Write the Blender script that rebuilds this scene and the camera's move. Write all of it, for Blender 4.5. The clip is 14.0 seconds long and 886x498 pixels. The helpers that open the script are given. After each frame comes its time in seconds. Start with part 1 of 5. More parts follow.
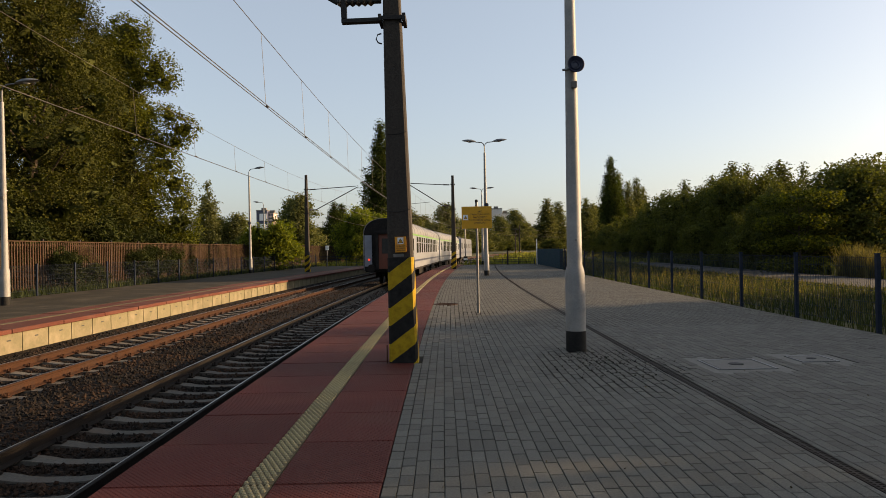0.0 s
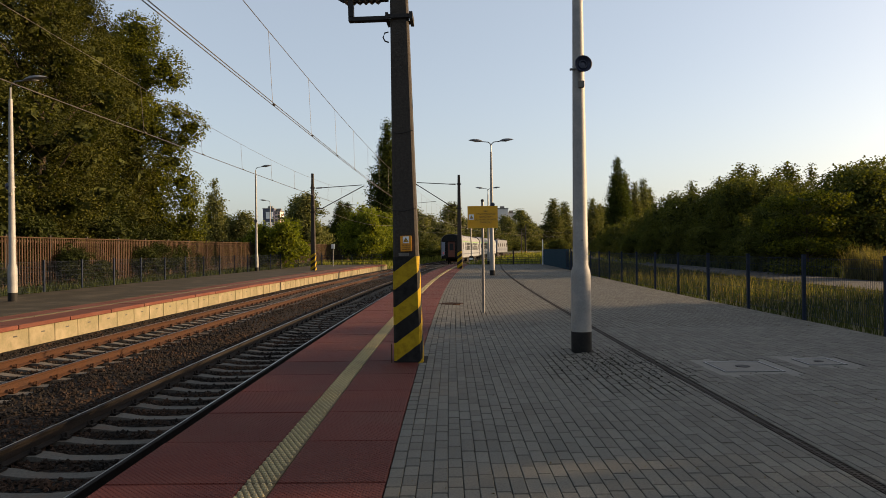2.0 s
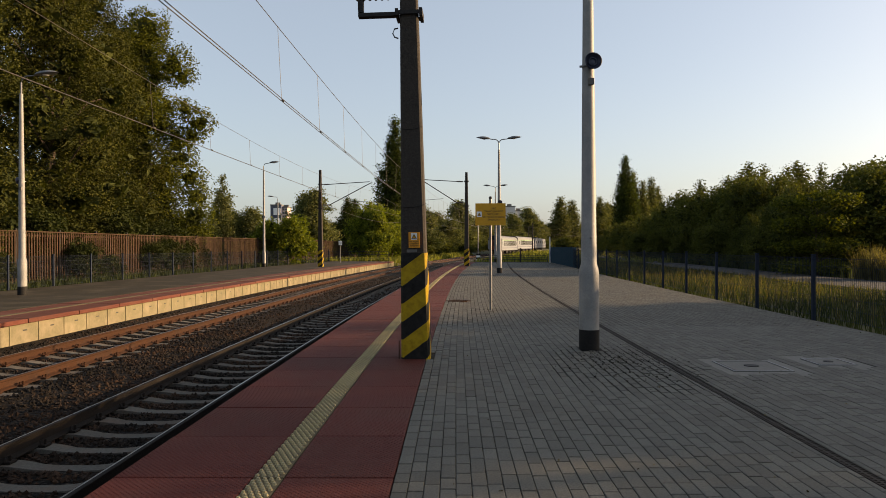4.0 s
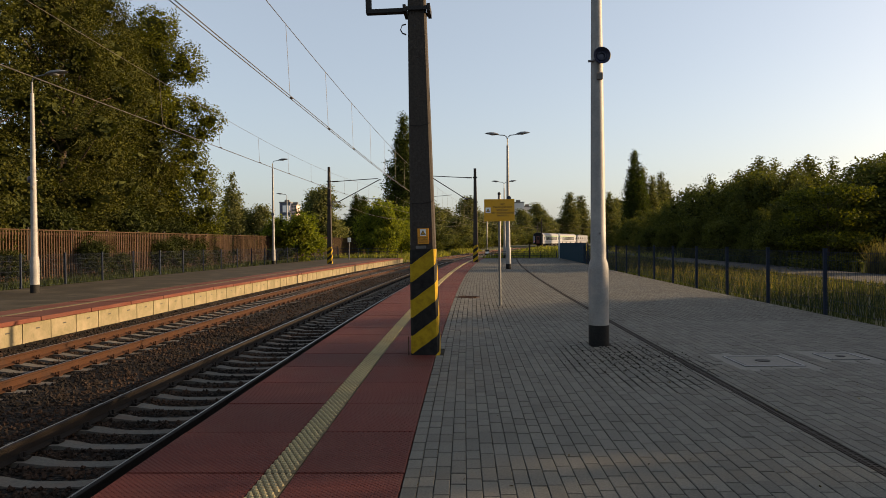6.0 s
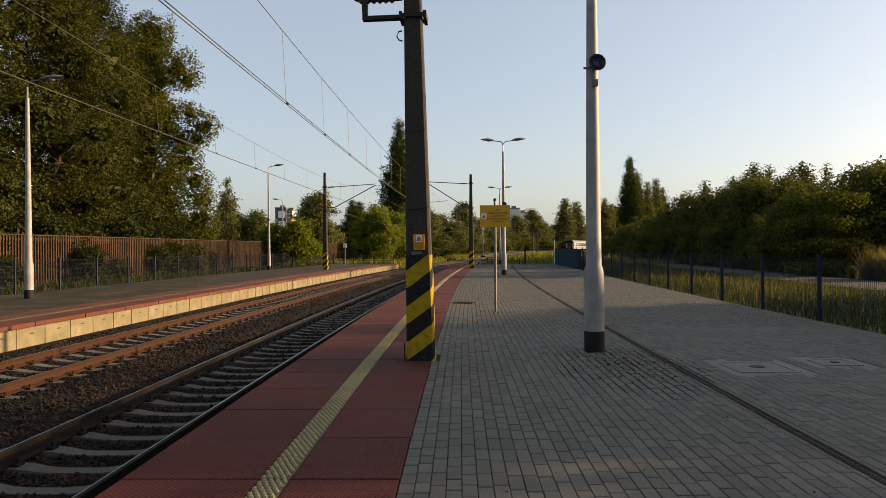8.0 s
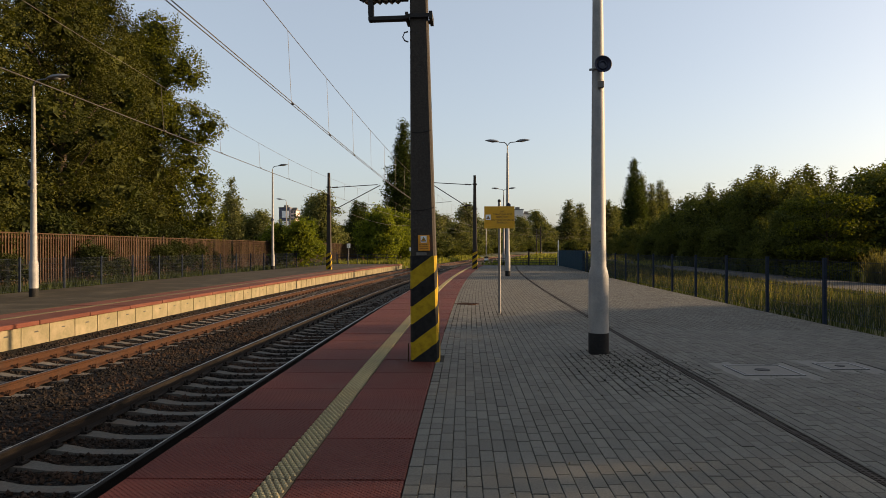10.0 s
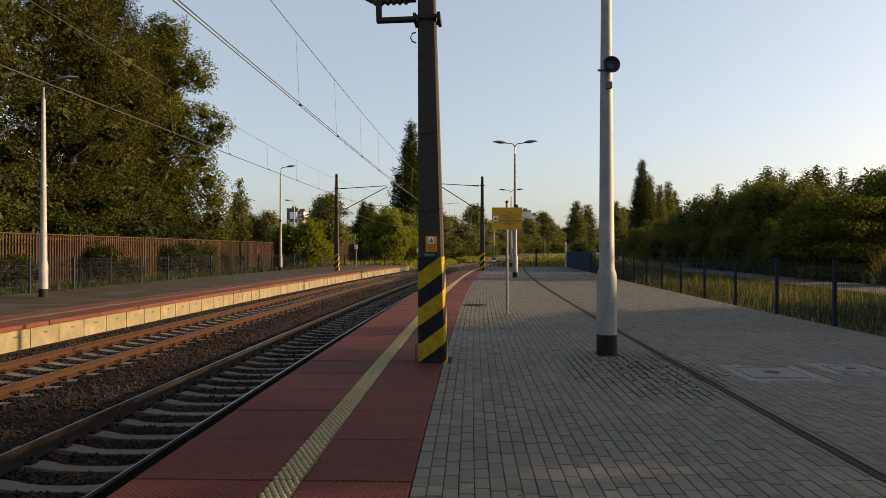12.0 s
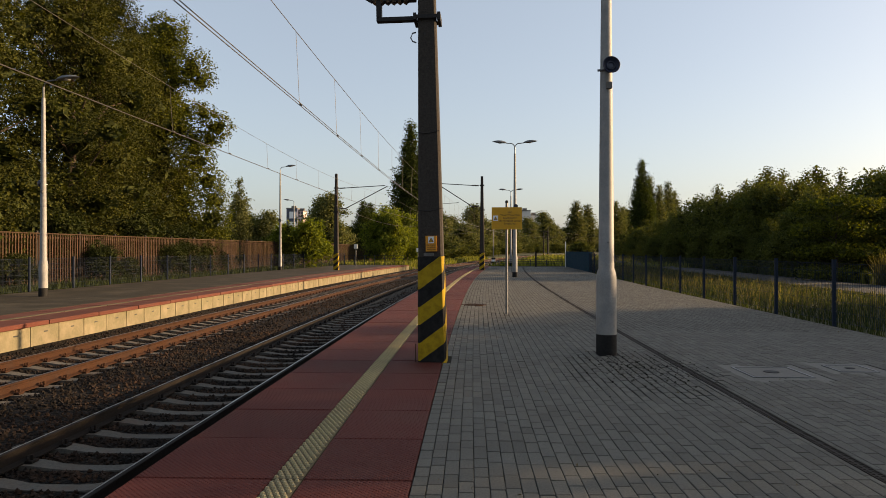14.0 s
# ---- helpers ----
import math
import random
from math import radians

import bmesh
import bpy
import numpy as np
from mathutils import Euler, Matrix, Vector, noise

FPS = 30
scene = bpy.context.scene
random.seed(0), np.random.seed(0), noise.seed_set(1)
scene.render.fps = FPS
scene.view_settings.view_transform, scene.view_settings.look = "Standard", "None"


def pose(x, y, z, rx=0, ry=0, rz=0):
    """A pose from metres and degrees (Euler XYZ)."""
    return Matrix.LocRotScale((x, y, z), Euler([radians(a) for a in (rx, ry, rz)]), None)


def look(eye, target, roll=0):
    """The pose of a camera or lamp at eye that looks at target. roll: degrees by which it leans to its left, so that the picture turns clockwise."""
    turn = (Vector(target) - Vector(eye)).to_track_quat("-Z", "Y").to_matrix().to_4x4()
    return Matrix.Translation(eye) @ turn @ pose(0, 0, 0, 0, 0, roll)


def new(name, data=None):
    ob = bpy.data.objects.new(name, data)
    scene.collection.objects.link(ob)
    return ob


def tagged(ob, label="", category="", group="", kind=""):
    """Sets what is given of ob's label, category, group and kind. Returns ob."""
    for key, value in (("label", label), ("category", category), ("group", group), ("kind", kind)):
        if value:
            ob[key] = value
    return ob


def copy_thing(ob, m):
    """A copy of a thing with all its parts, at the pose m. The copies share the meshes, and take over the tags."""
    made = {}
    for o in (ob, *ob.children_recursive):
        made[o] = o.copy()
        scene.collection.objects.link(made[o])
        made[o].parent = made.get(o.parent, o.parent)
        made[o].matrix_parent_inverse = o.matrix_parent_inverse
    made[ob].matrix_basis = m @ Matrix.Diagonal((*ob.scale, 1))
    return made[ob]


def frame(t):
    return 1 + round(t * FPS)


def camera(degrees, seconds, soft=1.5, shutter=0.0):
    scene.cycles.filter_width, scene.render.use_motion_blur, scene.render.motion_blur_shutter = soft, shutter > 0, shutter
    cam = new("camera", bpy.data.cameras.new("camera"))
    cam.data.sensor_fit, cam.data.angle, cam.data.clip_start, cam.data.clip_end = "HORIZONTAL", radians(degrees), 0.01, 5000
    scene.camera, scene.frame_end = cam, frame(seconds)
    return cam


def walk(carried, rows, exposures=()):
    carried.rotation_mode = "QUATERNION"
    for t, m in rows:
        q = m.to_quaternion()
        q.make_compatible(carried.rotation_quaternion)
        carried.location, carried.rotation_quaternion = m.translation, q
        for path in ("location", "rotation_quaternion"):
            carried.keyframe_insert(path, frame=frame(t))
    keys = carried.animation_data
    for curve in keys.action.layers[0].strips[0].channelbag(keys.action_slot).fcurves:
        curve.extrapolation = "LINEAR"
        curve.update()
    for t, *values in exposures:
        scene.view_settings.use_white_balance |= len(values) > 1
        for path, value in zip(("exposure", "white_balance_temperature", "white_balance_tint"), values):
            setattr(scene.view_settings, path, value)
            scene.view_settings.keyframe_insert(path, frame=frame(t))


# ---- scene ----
# ---- camera: hand-held, standing on the platform ----
cam = camera(65.8, 14.0, soft=0.5)
# seconds, place, yaw to the left, tilt upwards, roll
HELD = [
    (0, 0.040, -0.025, 1.514, -0.42, 0.06, -1.10),
    (0.5, 0.055, -0.005, 1.508, -0.45, -0.15, -0.72),
    (1, 0.051, -0.005, 1.505, -0.25, -0.46, -0.48),
    (1.5, 0.047, 0.017, 1.513, -0.22, -0.24, -0.52),
    (2, 0.045, -0.001, 1.513, 0.07, 0.02, -0.67),
    (2.5, 0.039, -0.016, 1.510, 0.16, 0.08, -0.24),
    (3, 0.031, -0.006, 1.506, 0.27, -0.02, -0.01),
    (5.5, 0.026, 0.010, 1.502, 1.27, -0.38, -0.74),
    (6, 0.026, 0.005, 1.500, 1.39, -0.49, -0.56),
    (6.5, 0.016, -0.006, 1.499, 1.32, -0.52, -0.47),
    (7, 0.024, 0.016, 1.503, 1.13, -0.42, -0.62),
    (7.5, 0.026, -0.010, 1.499, 1.11, -0.08, -0.45),
    (8, 0.024, -0.006, 1.501, 1.02, -0.01, -0.47),
    (10.5, 0.005, 0.000, 1.504, 1.42, 0.07, -0.02),
    (11, 0.010, 0.015, 1.501, 1.70, 0.08, -0.06),
    (11.5, 0.010, 0.002, 1.500, 1.88, 0.08, -0.04),
    (12, 0.003, 0.013, 1.501, 1.92, 0.16, -0.07),
    (12.5, 0.002, 0.017, 1.499, 2.08, 0.22, -0.01),
    (13, 0.002, 0.015, 1.500, 1.98, 0.22, -0.02),
    (13.5, 0.001, 0.005, 1.500, 1.96, 0.22, -0.00),
    (14, -0.000, -0.000, 1.500, 1.89, 0.14, 0.00),
]


def held(x, y, z, yaw, tilt, roll):
    return pose(x, y, z, 0, 0, yaw) @ pose(0, 0, 0, 90 + tilt, 0, 0) @ pose(0, 0, 0, 0, 0, roll)


walk(cam, [(row[0], held(*row[1:])) for row in HELD], [(0.0, 0.92, 7700, 16), (14.0, 0.92, 7700, 16)])

# ---- light: low evening sun from the right-hand side ----
SUN_AZIMUTH, SUN_HEIGHT = 80.0, 13.7
world = bpy.data.worlds.new("evening_sky")
scene.world = world
world.use_nodes = True
sky = world.node_tree.nodes.new("ShaderNodeTexSky")
sky.sky_type = "NISHITA"
sky.sun_disc = False
sky.sun_elevation, sky.sun_rotation = radians(SUN_HEIGHT), radians(SUN_AZIMUTH)
sky.air_density, sky.dust_density, sky.ozone_density = 0.88, 2.6, 2.0
background = world.node_tree.nodes["Background"]
background.inputs["Strength"].default_value = 0.136
# thin even haze over the whole sky
haze = world.node_tree.nodes.new("ShaderNodeMix")
haze.data_type = "RGBA"
haze.inputs[0].default_value = 0.38
haze.inputs[7].default_value = (2.35, 2.95, 3.55, 1)
world.node_tree.links.new(sky.outputs[0], haze.inputs[6])
world.node_tree.links.new(haze.outputs[2], background.inputs[0])
sun = new("sun", bpy.data.lights.new("sun", "SUN"))
sun.data.energy, sun.data.angle, sun.data.color = 5.0, radians(0.6), (1.0, 0.76, 0.48)
sun_way = Vector((math.sin(radians(SUN_AZIMUTH)) * math.cos(radians(SUN_HEIGHT)),
                  math.cos(radians(SUN_AZIMUTH)) * math.cos(radians(SUN_HEIGHT)), math.sin(radians(SUN_HEIGHT))))
sun.matrix_basis = look((60, 10, 30), Vector((60, 10, 30)) - sun_way)


# ---- materials ----
def nodes_of(name):
    m = bpy.data.materials.new(name)
    m.use_nodes = True
    t = m.node_tree
    return m, t, t.nodes["Principled BSDF"], t.nodes.new, t.links.new


def ramp(node, link, source, stops):
    r = node("ShaderNodeValToRGB")
    while len(r.color_ramp.elements) < len(stops):
        r.color_ramp.elements.new(0.5)
    for e, (at, c) in zip(r.color_ramp.elements, stops):
        e.position, e.color = at, (*c, 1) if len(c) == 3 else c
    link(source, r.inputs[0])
    return r.outputs[0]


def mixed(node, link, kind, factor, a, b):
    m = node("ShaderNodeMix")
    m.data_type, m.blend_type = "RGBA", kind
    for value, socket in ((factor, m.inputs[0]), (a, m.inputs[6]), (b, m.inputs[7])):
        if isinstance(value, (int, float)):
            socket.default_value = value
        elif isinstance(value, tuple):
            socket.default_value = (*value, 1)
        else:
            link(value, socket)
    return m.outputs[2]


def noise_at(node, link, where, scale, detail=6.0, rough=0.6):
    n = node("ShaderNodeTexNoise")
    n.inputs["Scale"].default_value, n.inputs["Detail"].default_value, n.inputs["Roughness"].default_value = scale, detail, rough
    link(where, n.inputs["Vector"])
    return n.outputs["Fac"]


def surface(name, dark, light, rough=0.8, metal=0.0, grain=40.0, stains=1.5, bump=0.3, vary=0.0, island=False, stain=(0.05, 0.045, 0.04), stained=0.3, world_space=True):
    """Two scales of variation: fine grain between two colours, and broad stains."""
    m, t, shader, node, link = nodes_of(name)
    if world_space:
        where = node("ShaderNodeNewGeometry").outputs["Position"]
    else:
        where = node("ShaderNodeTexCoord").outputs["Object"]
    fine = noise_at(node, link, where, grain, 5.0, 0.7)
    broad = noise_at(node, link, where, stains, 6.0, 0.6)
    col = ramp(node, link, fine, [(0.3, dark), (0.7, light)])
    mask = ramp(node, link, broad, [(0.45, (0, 0, 0)), (0.75, (stained,) * 3)])
    col = mixed(node, link, "MIX", mask, col, stain)
    if vary:
        rnd = node("ShaderNodeNewGeometry").outputs["Random Per Island"] if island else node("ShaderNodeObjectInfo").outputs["Random"]
        span = node("ShaderNodeMapRange")
        span.inputs["To Min"].default_value, span.inputs["To Max"].default_value = 1 - vary, 1 + vary
        link(rnd, span.inputs["Value"])
        h = node("ShaderNodeHueSaturation")
        link(span.outputs[0], h.inputs["Value"])
        link(col, h.inputs["Color"])
        col = h.outputs[0]
    link(col, shader.inputs["Base Color"])
    r = node("ShaderNodeMapRange")
    r.inputs["To Min"].default_value, r.inputs["To Max"].default_value = rough - 0.12, min(1.0, rough + 0.1)
    link(broad, r.inputs["Value"])
    link(r.outputs[0], shader.inputs["Roughness"])
    shader.inputs["Metallic"].default_value = metal
    shader.inputs["Specular IOR Level"].default_value = 0.5 if rough < 0.7 else 0.18
    if bump:
        b = node("ShaderNodeBump")
        b.inputs["Strength"].default_value, b.inputs["Distance"].default_value = bump, 0.01
        link(fine, b.inputs["Height"])
        link(b.outputs[0], shader.inputs["Normal"])
    return m


def leaf(name, dark, light, through_light=0.35):
    m, t, shader, node, link = nodes_of(name)
    rnd = node("ShaderNodeNewGeometry").outputs["Random Per Island"]
    where = node("ShaderNodeNewGeometry").outputs["Position"]
    broad = noise_at(node, link, where, 0.35, 3.0)
    col = ramp(node, link, rnd, [(0.0, dark), (0.7, light), (1.0, tuple(min(1, c * 1.15) for c in light))])
    tint = ramp(node, link, broad, [(0.35, (0.75, 0.8, 0.7)), (0.65, (1.15, 1.1, 0.9))])
    col = mixed(node, link, "MULTIPLY", 1.0, col, tint)
    link(col, shader.inputs["Base Color"])
    shader.inputs["Roughness"].default_value = 0.85
    shader.inputs["Specular IOR Level"].default_value = 0.124
    thin = node("ShaderNodeBsdfTranslucent")
    link(mixed(node, link, "MULTIPLY", 1.0, col, (1.5, 1.5, 0.6)), thin.inputs["Color"])
    both = node("ShaderNodeMixShader")
    both.inputs[0].default_value = through_light
    link(shader.outputs[0], both.inputs[1])
    link(thin.outputs[0], both.inputs[2])
    link(both.outputs[0], t.nodes["Material Output"].inputs["Surface"])
    return m


def studded(name, dark, light, pitch, amount):
    """Cast slab with rows of small raised studs."""
    m = surface(name, dark, light, rough=0.78, grain=55, stains=1.1, bump=0.0, vary=0.14, stain=(0.10, 0.045, 0.035), stained=0.55)
    t = m.node_tree
    node, link = t.nodes.new, t.links.new
    v = node("ShaderNodeTexVoronoi")
    v.inputs["Scale"].default_value, v.inputs["Randomness"].default_value = 1.0 / pitch, 0.0
    turn = node("ShaderNodeMapping")
    turn.inputs["Rotation"].default_value = (0, 0, radians(45))
    link(node("ShaderNodeTexCoord").outputs["Object"], turn.inputs["Vector"])
    link(turn.outputs[0], v.inputs["Vector"])
    k = ramp(node, link, v.outputs["Distance"], [(0.18, (1, 1, 1)), (0.36, (0, 0, 0))])
    b = node("ShaderNodeBump")
    b.inputs["Strength"].default_value, b.inputs["Distance"].default_value = amount, 0.012
    link(k, b.inputs["Height"])
    link(b.outputs[0], t.nodes["Principled BSDF"].inputs["Normal"])
    return m


def striped(name):
    """Yellow and black warning paint, in slanting bands round a mast's foot."""
    m, t, shader, node, link = nodes_of(name)
    where = node("ShaderNodeTexCoord").outputs["Object"]
    xyz = node("ShaderNodeSeparateXYZ")
    link(where, xyz.inputs[0])

    def calc(kind, a, b):
        n = node("ShaderNodeMath")
        n.operation = kind
        for value, socket in ((a, n.inputs[0]), (b, n.inputs[1])):
            if isinstance(value, (int, float)):
                socket.default_value = value
            else:
                link(value, socket)
        return n.outputs[0]

    slant = calc("SUBTRACT", xyz.outputs[2], calc("MULTIPLY", calc("ADD", calc("ADD", xyz.outputs[0], xyz.outputs[1]), 0.40), 0.70))
    wobble = calc("MULTIPLY", noise_at(node, link, where, 9.0), 0.02)
    band = calc("FRACT", calc("DIVIDE", calc("ADD", calc("ADD", slant, wobble), 4.73), 0.473), 0.0)
    yellow = calc("LESS_THAN", band, 0.5)
    grime = noise_at(node, link, where, 14.0)
    paint = ramp(node, link, grime, [(0.3, (0.26, 0.165, 0.01)), (0.6, (0.40, 0.26, 0.014))])
    black = ramp(node, link, grime, [(0.3, (0.008, 0.008, 0.008)), (0.7, (0.022, 0.021, 0.02))])
    link(mixed(node, link, "MIX", yellow, black, paint), shader.inputs["Base Color"])
    shader.inputs["Roughness"].default_value = 0.7
    shader.inputs["Specular IOR Level"].default_value = 0.15
    b = node("ShaderNodeBump")
    b.inputs["Strength"].default_value, b.inputs["Distance"].default_value = 0.25, 0.008
    link(noise_at(node, link, where, 60.0), b.inputs["Height"])
    link(b.outputs[0], shader.inputs["Normal"])
    return m


def broken_stone(name):
    """A bed of angular stones: cells of differing colour, with shade coloured into the joints."""
    m, t, shader, node, link = nodes_of(name)
    where = node("ShaderNodeNewGeometry").outputs["Position"]
    warp = node("ShaderNodeVectorMath")
    warp.operation = "MULTIPLY_ADD"
    n = node("ShaderNodeTexNoise")
    n.inputs["Scale"].default_value = 30
    link(where, n.inputs["Vector"])
    link(n.outputs["Color"], warp.inputs[0])
    warp.inputs[1].default_value = (0.03, 0.03, 0.03)
    link(where, warp.inputs[2])
    v = node("ShaderNodeTexVoronoi")
    v.inputs["Scale"].default_value = 21
    link(warp.outputs[0], v.inputs["Vector"])
    tone = node("ShaderNodeSeparateXYZ")
    link(v.outputs["Color"], tone.inputs[0])
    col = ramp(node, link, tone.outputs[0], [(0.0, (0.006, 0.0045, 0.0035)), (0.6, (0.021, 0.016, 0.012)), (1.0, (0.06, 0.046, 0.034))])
    # stone colour falls off towards the gaps, as shade between the stones
    gap_shade = ramp(node, link, v.outputs["Distance"], [(0.25, (1, 1, 1)), (0.75, (0.12, 0.11, 0.10))])
    col = mixed(node, link, "MULTIPLY", 1.0, col, gap_shade)
    broad = ramp(node, link, noise_at(node, link, where, 0.7), [(0.4, (0.8, 0.8, 0.8)), (0.65, (1.25, 1.0, 0.8))])
    link(mixed(node, link, "MULTIPLY", 1.0, col, broad), shader.inputs["Base Color"])
    shader.inputs["Roughness"].default_value = 0.95
    shader.inputs["Specular IOR Level"].default_value = 0.15
    b = node("ShaderNodeBump")
    b.invert = True
    b.inputs["Strength"].default_value, b.inputs["Distance"].default_value = 1.0, 0.045
    link(v.outputs["Distance"], b.inputs["Height"])
    link(b.outputs[0], shader.inputs["Normal"])
    return m


STONE_BED = broken_stone("stone_bed")
GRASS_GROUND = surface("grass_ground", (0.0168, 0.0216, 0.00576), (0.048, 0.0504, 0.0168), 0.95, grain=9, stains=0.35, bump=0.6, stain=(0.16, 0.13, 0.06), stained=0.6)
BALLAST = surface("ballast_stone", (0.006, 0.0048, 0.0040), (0.017, 0.0132, 0.0102), 0.95, grain=18, stains=0.8, bump=0.8, vary=0.35, island=True, stain=(0.09, 0.045, 0.025), stained=0.6)
CONCRETE = surface("concrete", (0.117, 0.113, 0.104), (0.18, 0.171, 0.158), 0.9, grain=30, stains=2, bump=0.25, stain=(0.12, 0.11, 0.10), stained=0.5)
SLEEPER = surface("sleeper_concrete", (0.060, 0.056, 0.048), (0.112, 0.104, 0.090), 0.92, grain=30, stains=3, bump=0.3, vary=0.12, stain=(0.12, 0.075, 0.05), stained=0.6)
PANEL = surface("edge_wall_concrete", (0.135, 0.117, 0.070), (0.182, 0.158, 0.096), 0.88, grain=18, stains=2.2, bump=0.25, vary=0.07, stain=(0.33, 0.26, 0.18), stained=0.5)
RUST = surface("rusty_steel", (0.024, 0.0092, 0.0038), (0.055, 0.021, 0.0078), 0.85, metal=0.0, grain=60, stains=4, bump=0.3, stain=(0.03, 0.02, 0.016), stained=0.6)
# near-black rail steel: the shade below the platform edge is in its colour
RAIL_SHADED = surface("shaded_rail", (0.0066, 0.00523, 0.0044), (0.0165, 0.0121, 0.00935), 0.85, grain=60, stains=4, bump=0.3, stain=(0.014, 0.009, 0.006), stained=0.4)
DRAIN_IRON = surface("drain_iron", (0.020, 0.016, 0.013), (0.040, 0.032, 0.027), 0.85, grain=50, stains=5, bump=0.2)
RAILHEAD = surface("polished_rail", (0.252, 0.252, 0.252), (0.372, 0.366, 0.36), 0.32, metal=1.0, grain=80, stains=5, bump=0.02, stain=(0.25, 0.22, 0.2), stained=0.3)
RED = studded("red_slab", (0.066, 0.0128, 0.0092), (0.104, 0.0215, 0.0146), 0.029, 0.9)
COPING = surface("red_coping", (0.07803, 0.02392, 0.0156), (0.1224, 0.0392, 0.02608), 0.85, grain=40, stains=1.2, bump=0.2, vary=0.12, stain=(0.14, 0.07, 0.05), stained=0.5)
# dirt, and the shadow between the studs, both put into the base colour
TACTILE_SHADE_DIRT = surface("shaded_grimy_tactile_base", (0.085, 0.068, 0.038), (0.14, 0.113, 0.064), 0.85, grain=60, stains=5, bump=0.3, vary=0.1, stain=(0.06, 0.048, 0.03), stained=0.6)
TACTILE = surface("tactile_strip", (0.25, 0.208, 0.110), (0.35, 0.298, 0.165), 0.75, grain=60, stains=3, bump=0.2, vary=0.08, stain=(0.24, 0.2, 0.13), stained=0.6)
BLOCK = surface("paving_block", (0.070, 0.067, 0.058), (0.134, 0.129, 0.112), 0.86, grain=70, stains=0.9, bump=0.5, vary=0.15, island=True, stain=(0.085, 0.077, 0.066), stained=0.5)
BLOCK_ONE = surface("paving_block_single", (0.070, 0.067, 0.058), (0.134, 0.129, 0.112), 0.86, grain=70, stains=0.9, bump=0.5, vary=0.15, stain=(0.085, 0.077, 0.066), stained=0.5)
JOINT = surface("joint_sand", (0.012, 0.0105, 0.008), (0.028, 0.024, 0.019), 0.97, grain=50, stains=2, bump=0.4, stain=(0.03, 0.04, 0.015), stained=0.5)
PAVING_2 = surface("platform_paving", (0.02102, 0.01738, 0.01129), (0.03343, 0.02783, 0.0179), 0.9, grain=25, stains=0.8, bump=0.3, stain=(0.12, 0.10, 0.07), stained=0.5)
ASPHALT = surface("asphalt", (0.04, 0.039, 0.038), (0.065, 0.063, 0.060), 0.9, grain=30, stains=0.7, bump=0.3)
MAST = surface("mast_concrete", (0.027, 0.0232, 0.0198), (0.060, 0.051, 0.043), 0.92, grain=35, stains=1.6, bump=0.5, stain=(0.05, 0.045, 0.04), stained=0.6, world_space=False)
STRIPES = striped("warning_stripes")
POLE = surface("pole_paint", (0.173, 0.173, 0.17), (0.231, 0.231, 0.224), 0.6, grain=40, stains=3, bump=0.15, stain=(0.40, 0.37, 0.33), stained=0.5)
BLACK = surface("black_paint", (0.006, 0.006, 0.006), (0.014, 0.013, 0.012), 0.75, grain=30, stains=4, bump=0.15)
DARK_STEEL = surface("dark_steel", (0.016, 0.016, 0.017), (0.036, 0.034, 0.033), 0.75, metal=0.0, grain=40, stains=3, bump=0.1)
GALVANISED = surface("galvanised_steel", (0.125, 0.125, 0.125), (0.19, 0.19, 0.185), 0.5, metal=0.7, grain=30, stains=4, bump=0.08)
FENCE_PAINT = surface("fence_paint", (0.008, 0.014, 0.026), (0.014, 0.023, 0.042), 0.75, grain=40, stains=4, bump=0.05)
BLUE = surface("blue_sheet", (0.003528, 0.0264, 0.04284), (0.00618, 0.0411, 0.06242), 0.8, grain=20, stains=2, bump=0.05, stain=(0.03, 0.05, 0.10), stained=0.4)
WOOD = surface("brown_fence_wood", (0.026, 0.0135, 0.0065), (0.055, 0.029, 0.014), 0.85, grain=25, stains=2, bump=0.3, vary=0.22, stain=(0.10, 0.07, 0.05), stained=0.4)
BARK = surface("bark", (0.035, 0.026, 0.018), (0.10, 0.075, 0.055), 0.95, grain=14, stains=2, bump=0.8)
SIGN_YELLOW = surface("yellow_sign", (0.56, 0.27, 0.0056), (0.65, 0.32, 0.0084), 0.5, grain=20, stains=5, bump=0.02, stain=(0.5, 0.33, 0.05), stained=0.3)
SIGN_ORANGE = surface("orange_plate", (0.62, 0.24, 0.01), (0.70, 0.29, 0.015), 0.5, grain=20, stains=9, bump=0.02, stain=(0.45, 0.2, 0.03), stained=0.3)
WHITE = surface("white_paint", (0.70, 0.70, 0.68), (0.80, 0.80, 0.78), 0.5, grain=20, stains=4, bump=0.03, stain=(0.55, 0.53, 0.5), stained=0.3)
INK = surface("sign_ink", (0.012, 0.011, 0.010), (0.02, 0.018, 0.016), 0.6, bump=0)
SPEAKER_BLUE = surface("speaker_blue", (0.012, 0.016, 0.035), (0.022, 0.03, 0.06), 0.45, grain=40, stains=6, bump=0.03)
WIRE = surface("contact_wire", (0.04, 0.034, 0.027), (0.08, 0.066, 0.05), 0.5, metal=0.0, bump=0)
LEAF_DARK = leaf("leaf_dark", (0.0141, 0.0228, 0.00576), (0.0469, 0.0623, 0.0144))
LEAF_MID = leaf("leaf_mid", (0.026, 0.034, 0.005), (0.092, 0.098, 0.013), 0.32)
LEAF_FRONT = leaf("leaf_olive", (0.015, 0.019, 0.004), (0.050, 0.052, 0.010), 0.25)
# darker copy of the bush leaf: shade under the tall trees is in its colour
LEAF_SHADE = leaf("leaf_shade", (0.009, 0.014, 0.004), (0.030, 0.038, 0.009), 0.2)
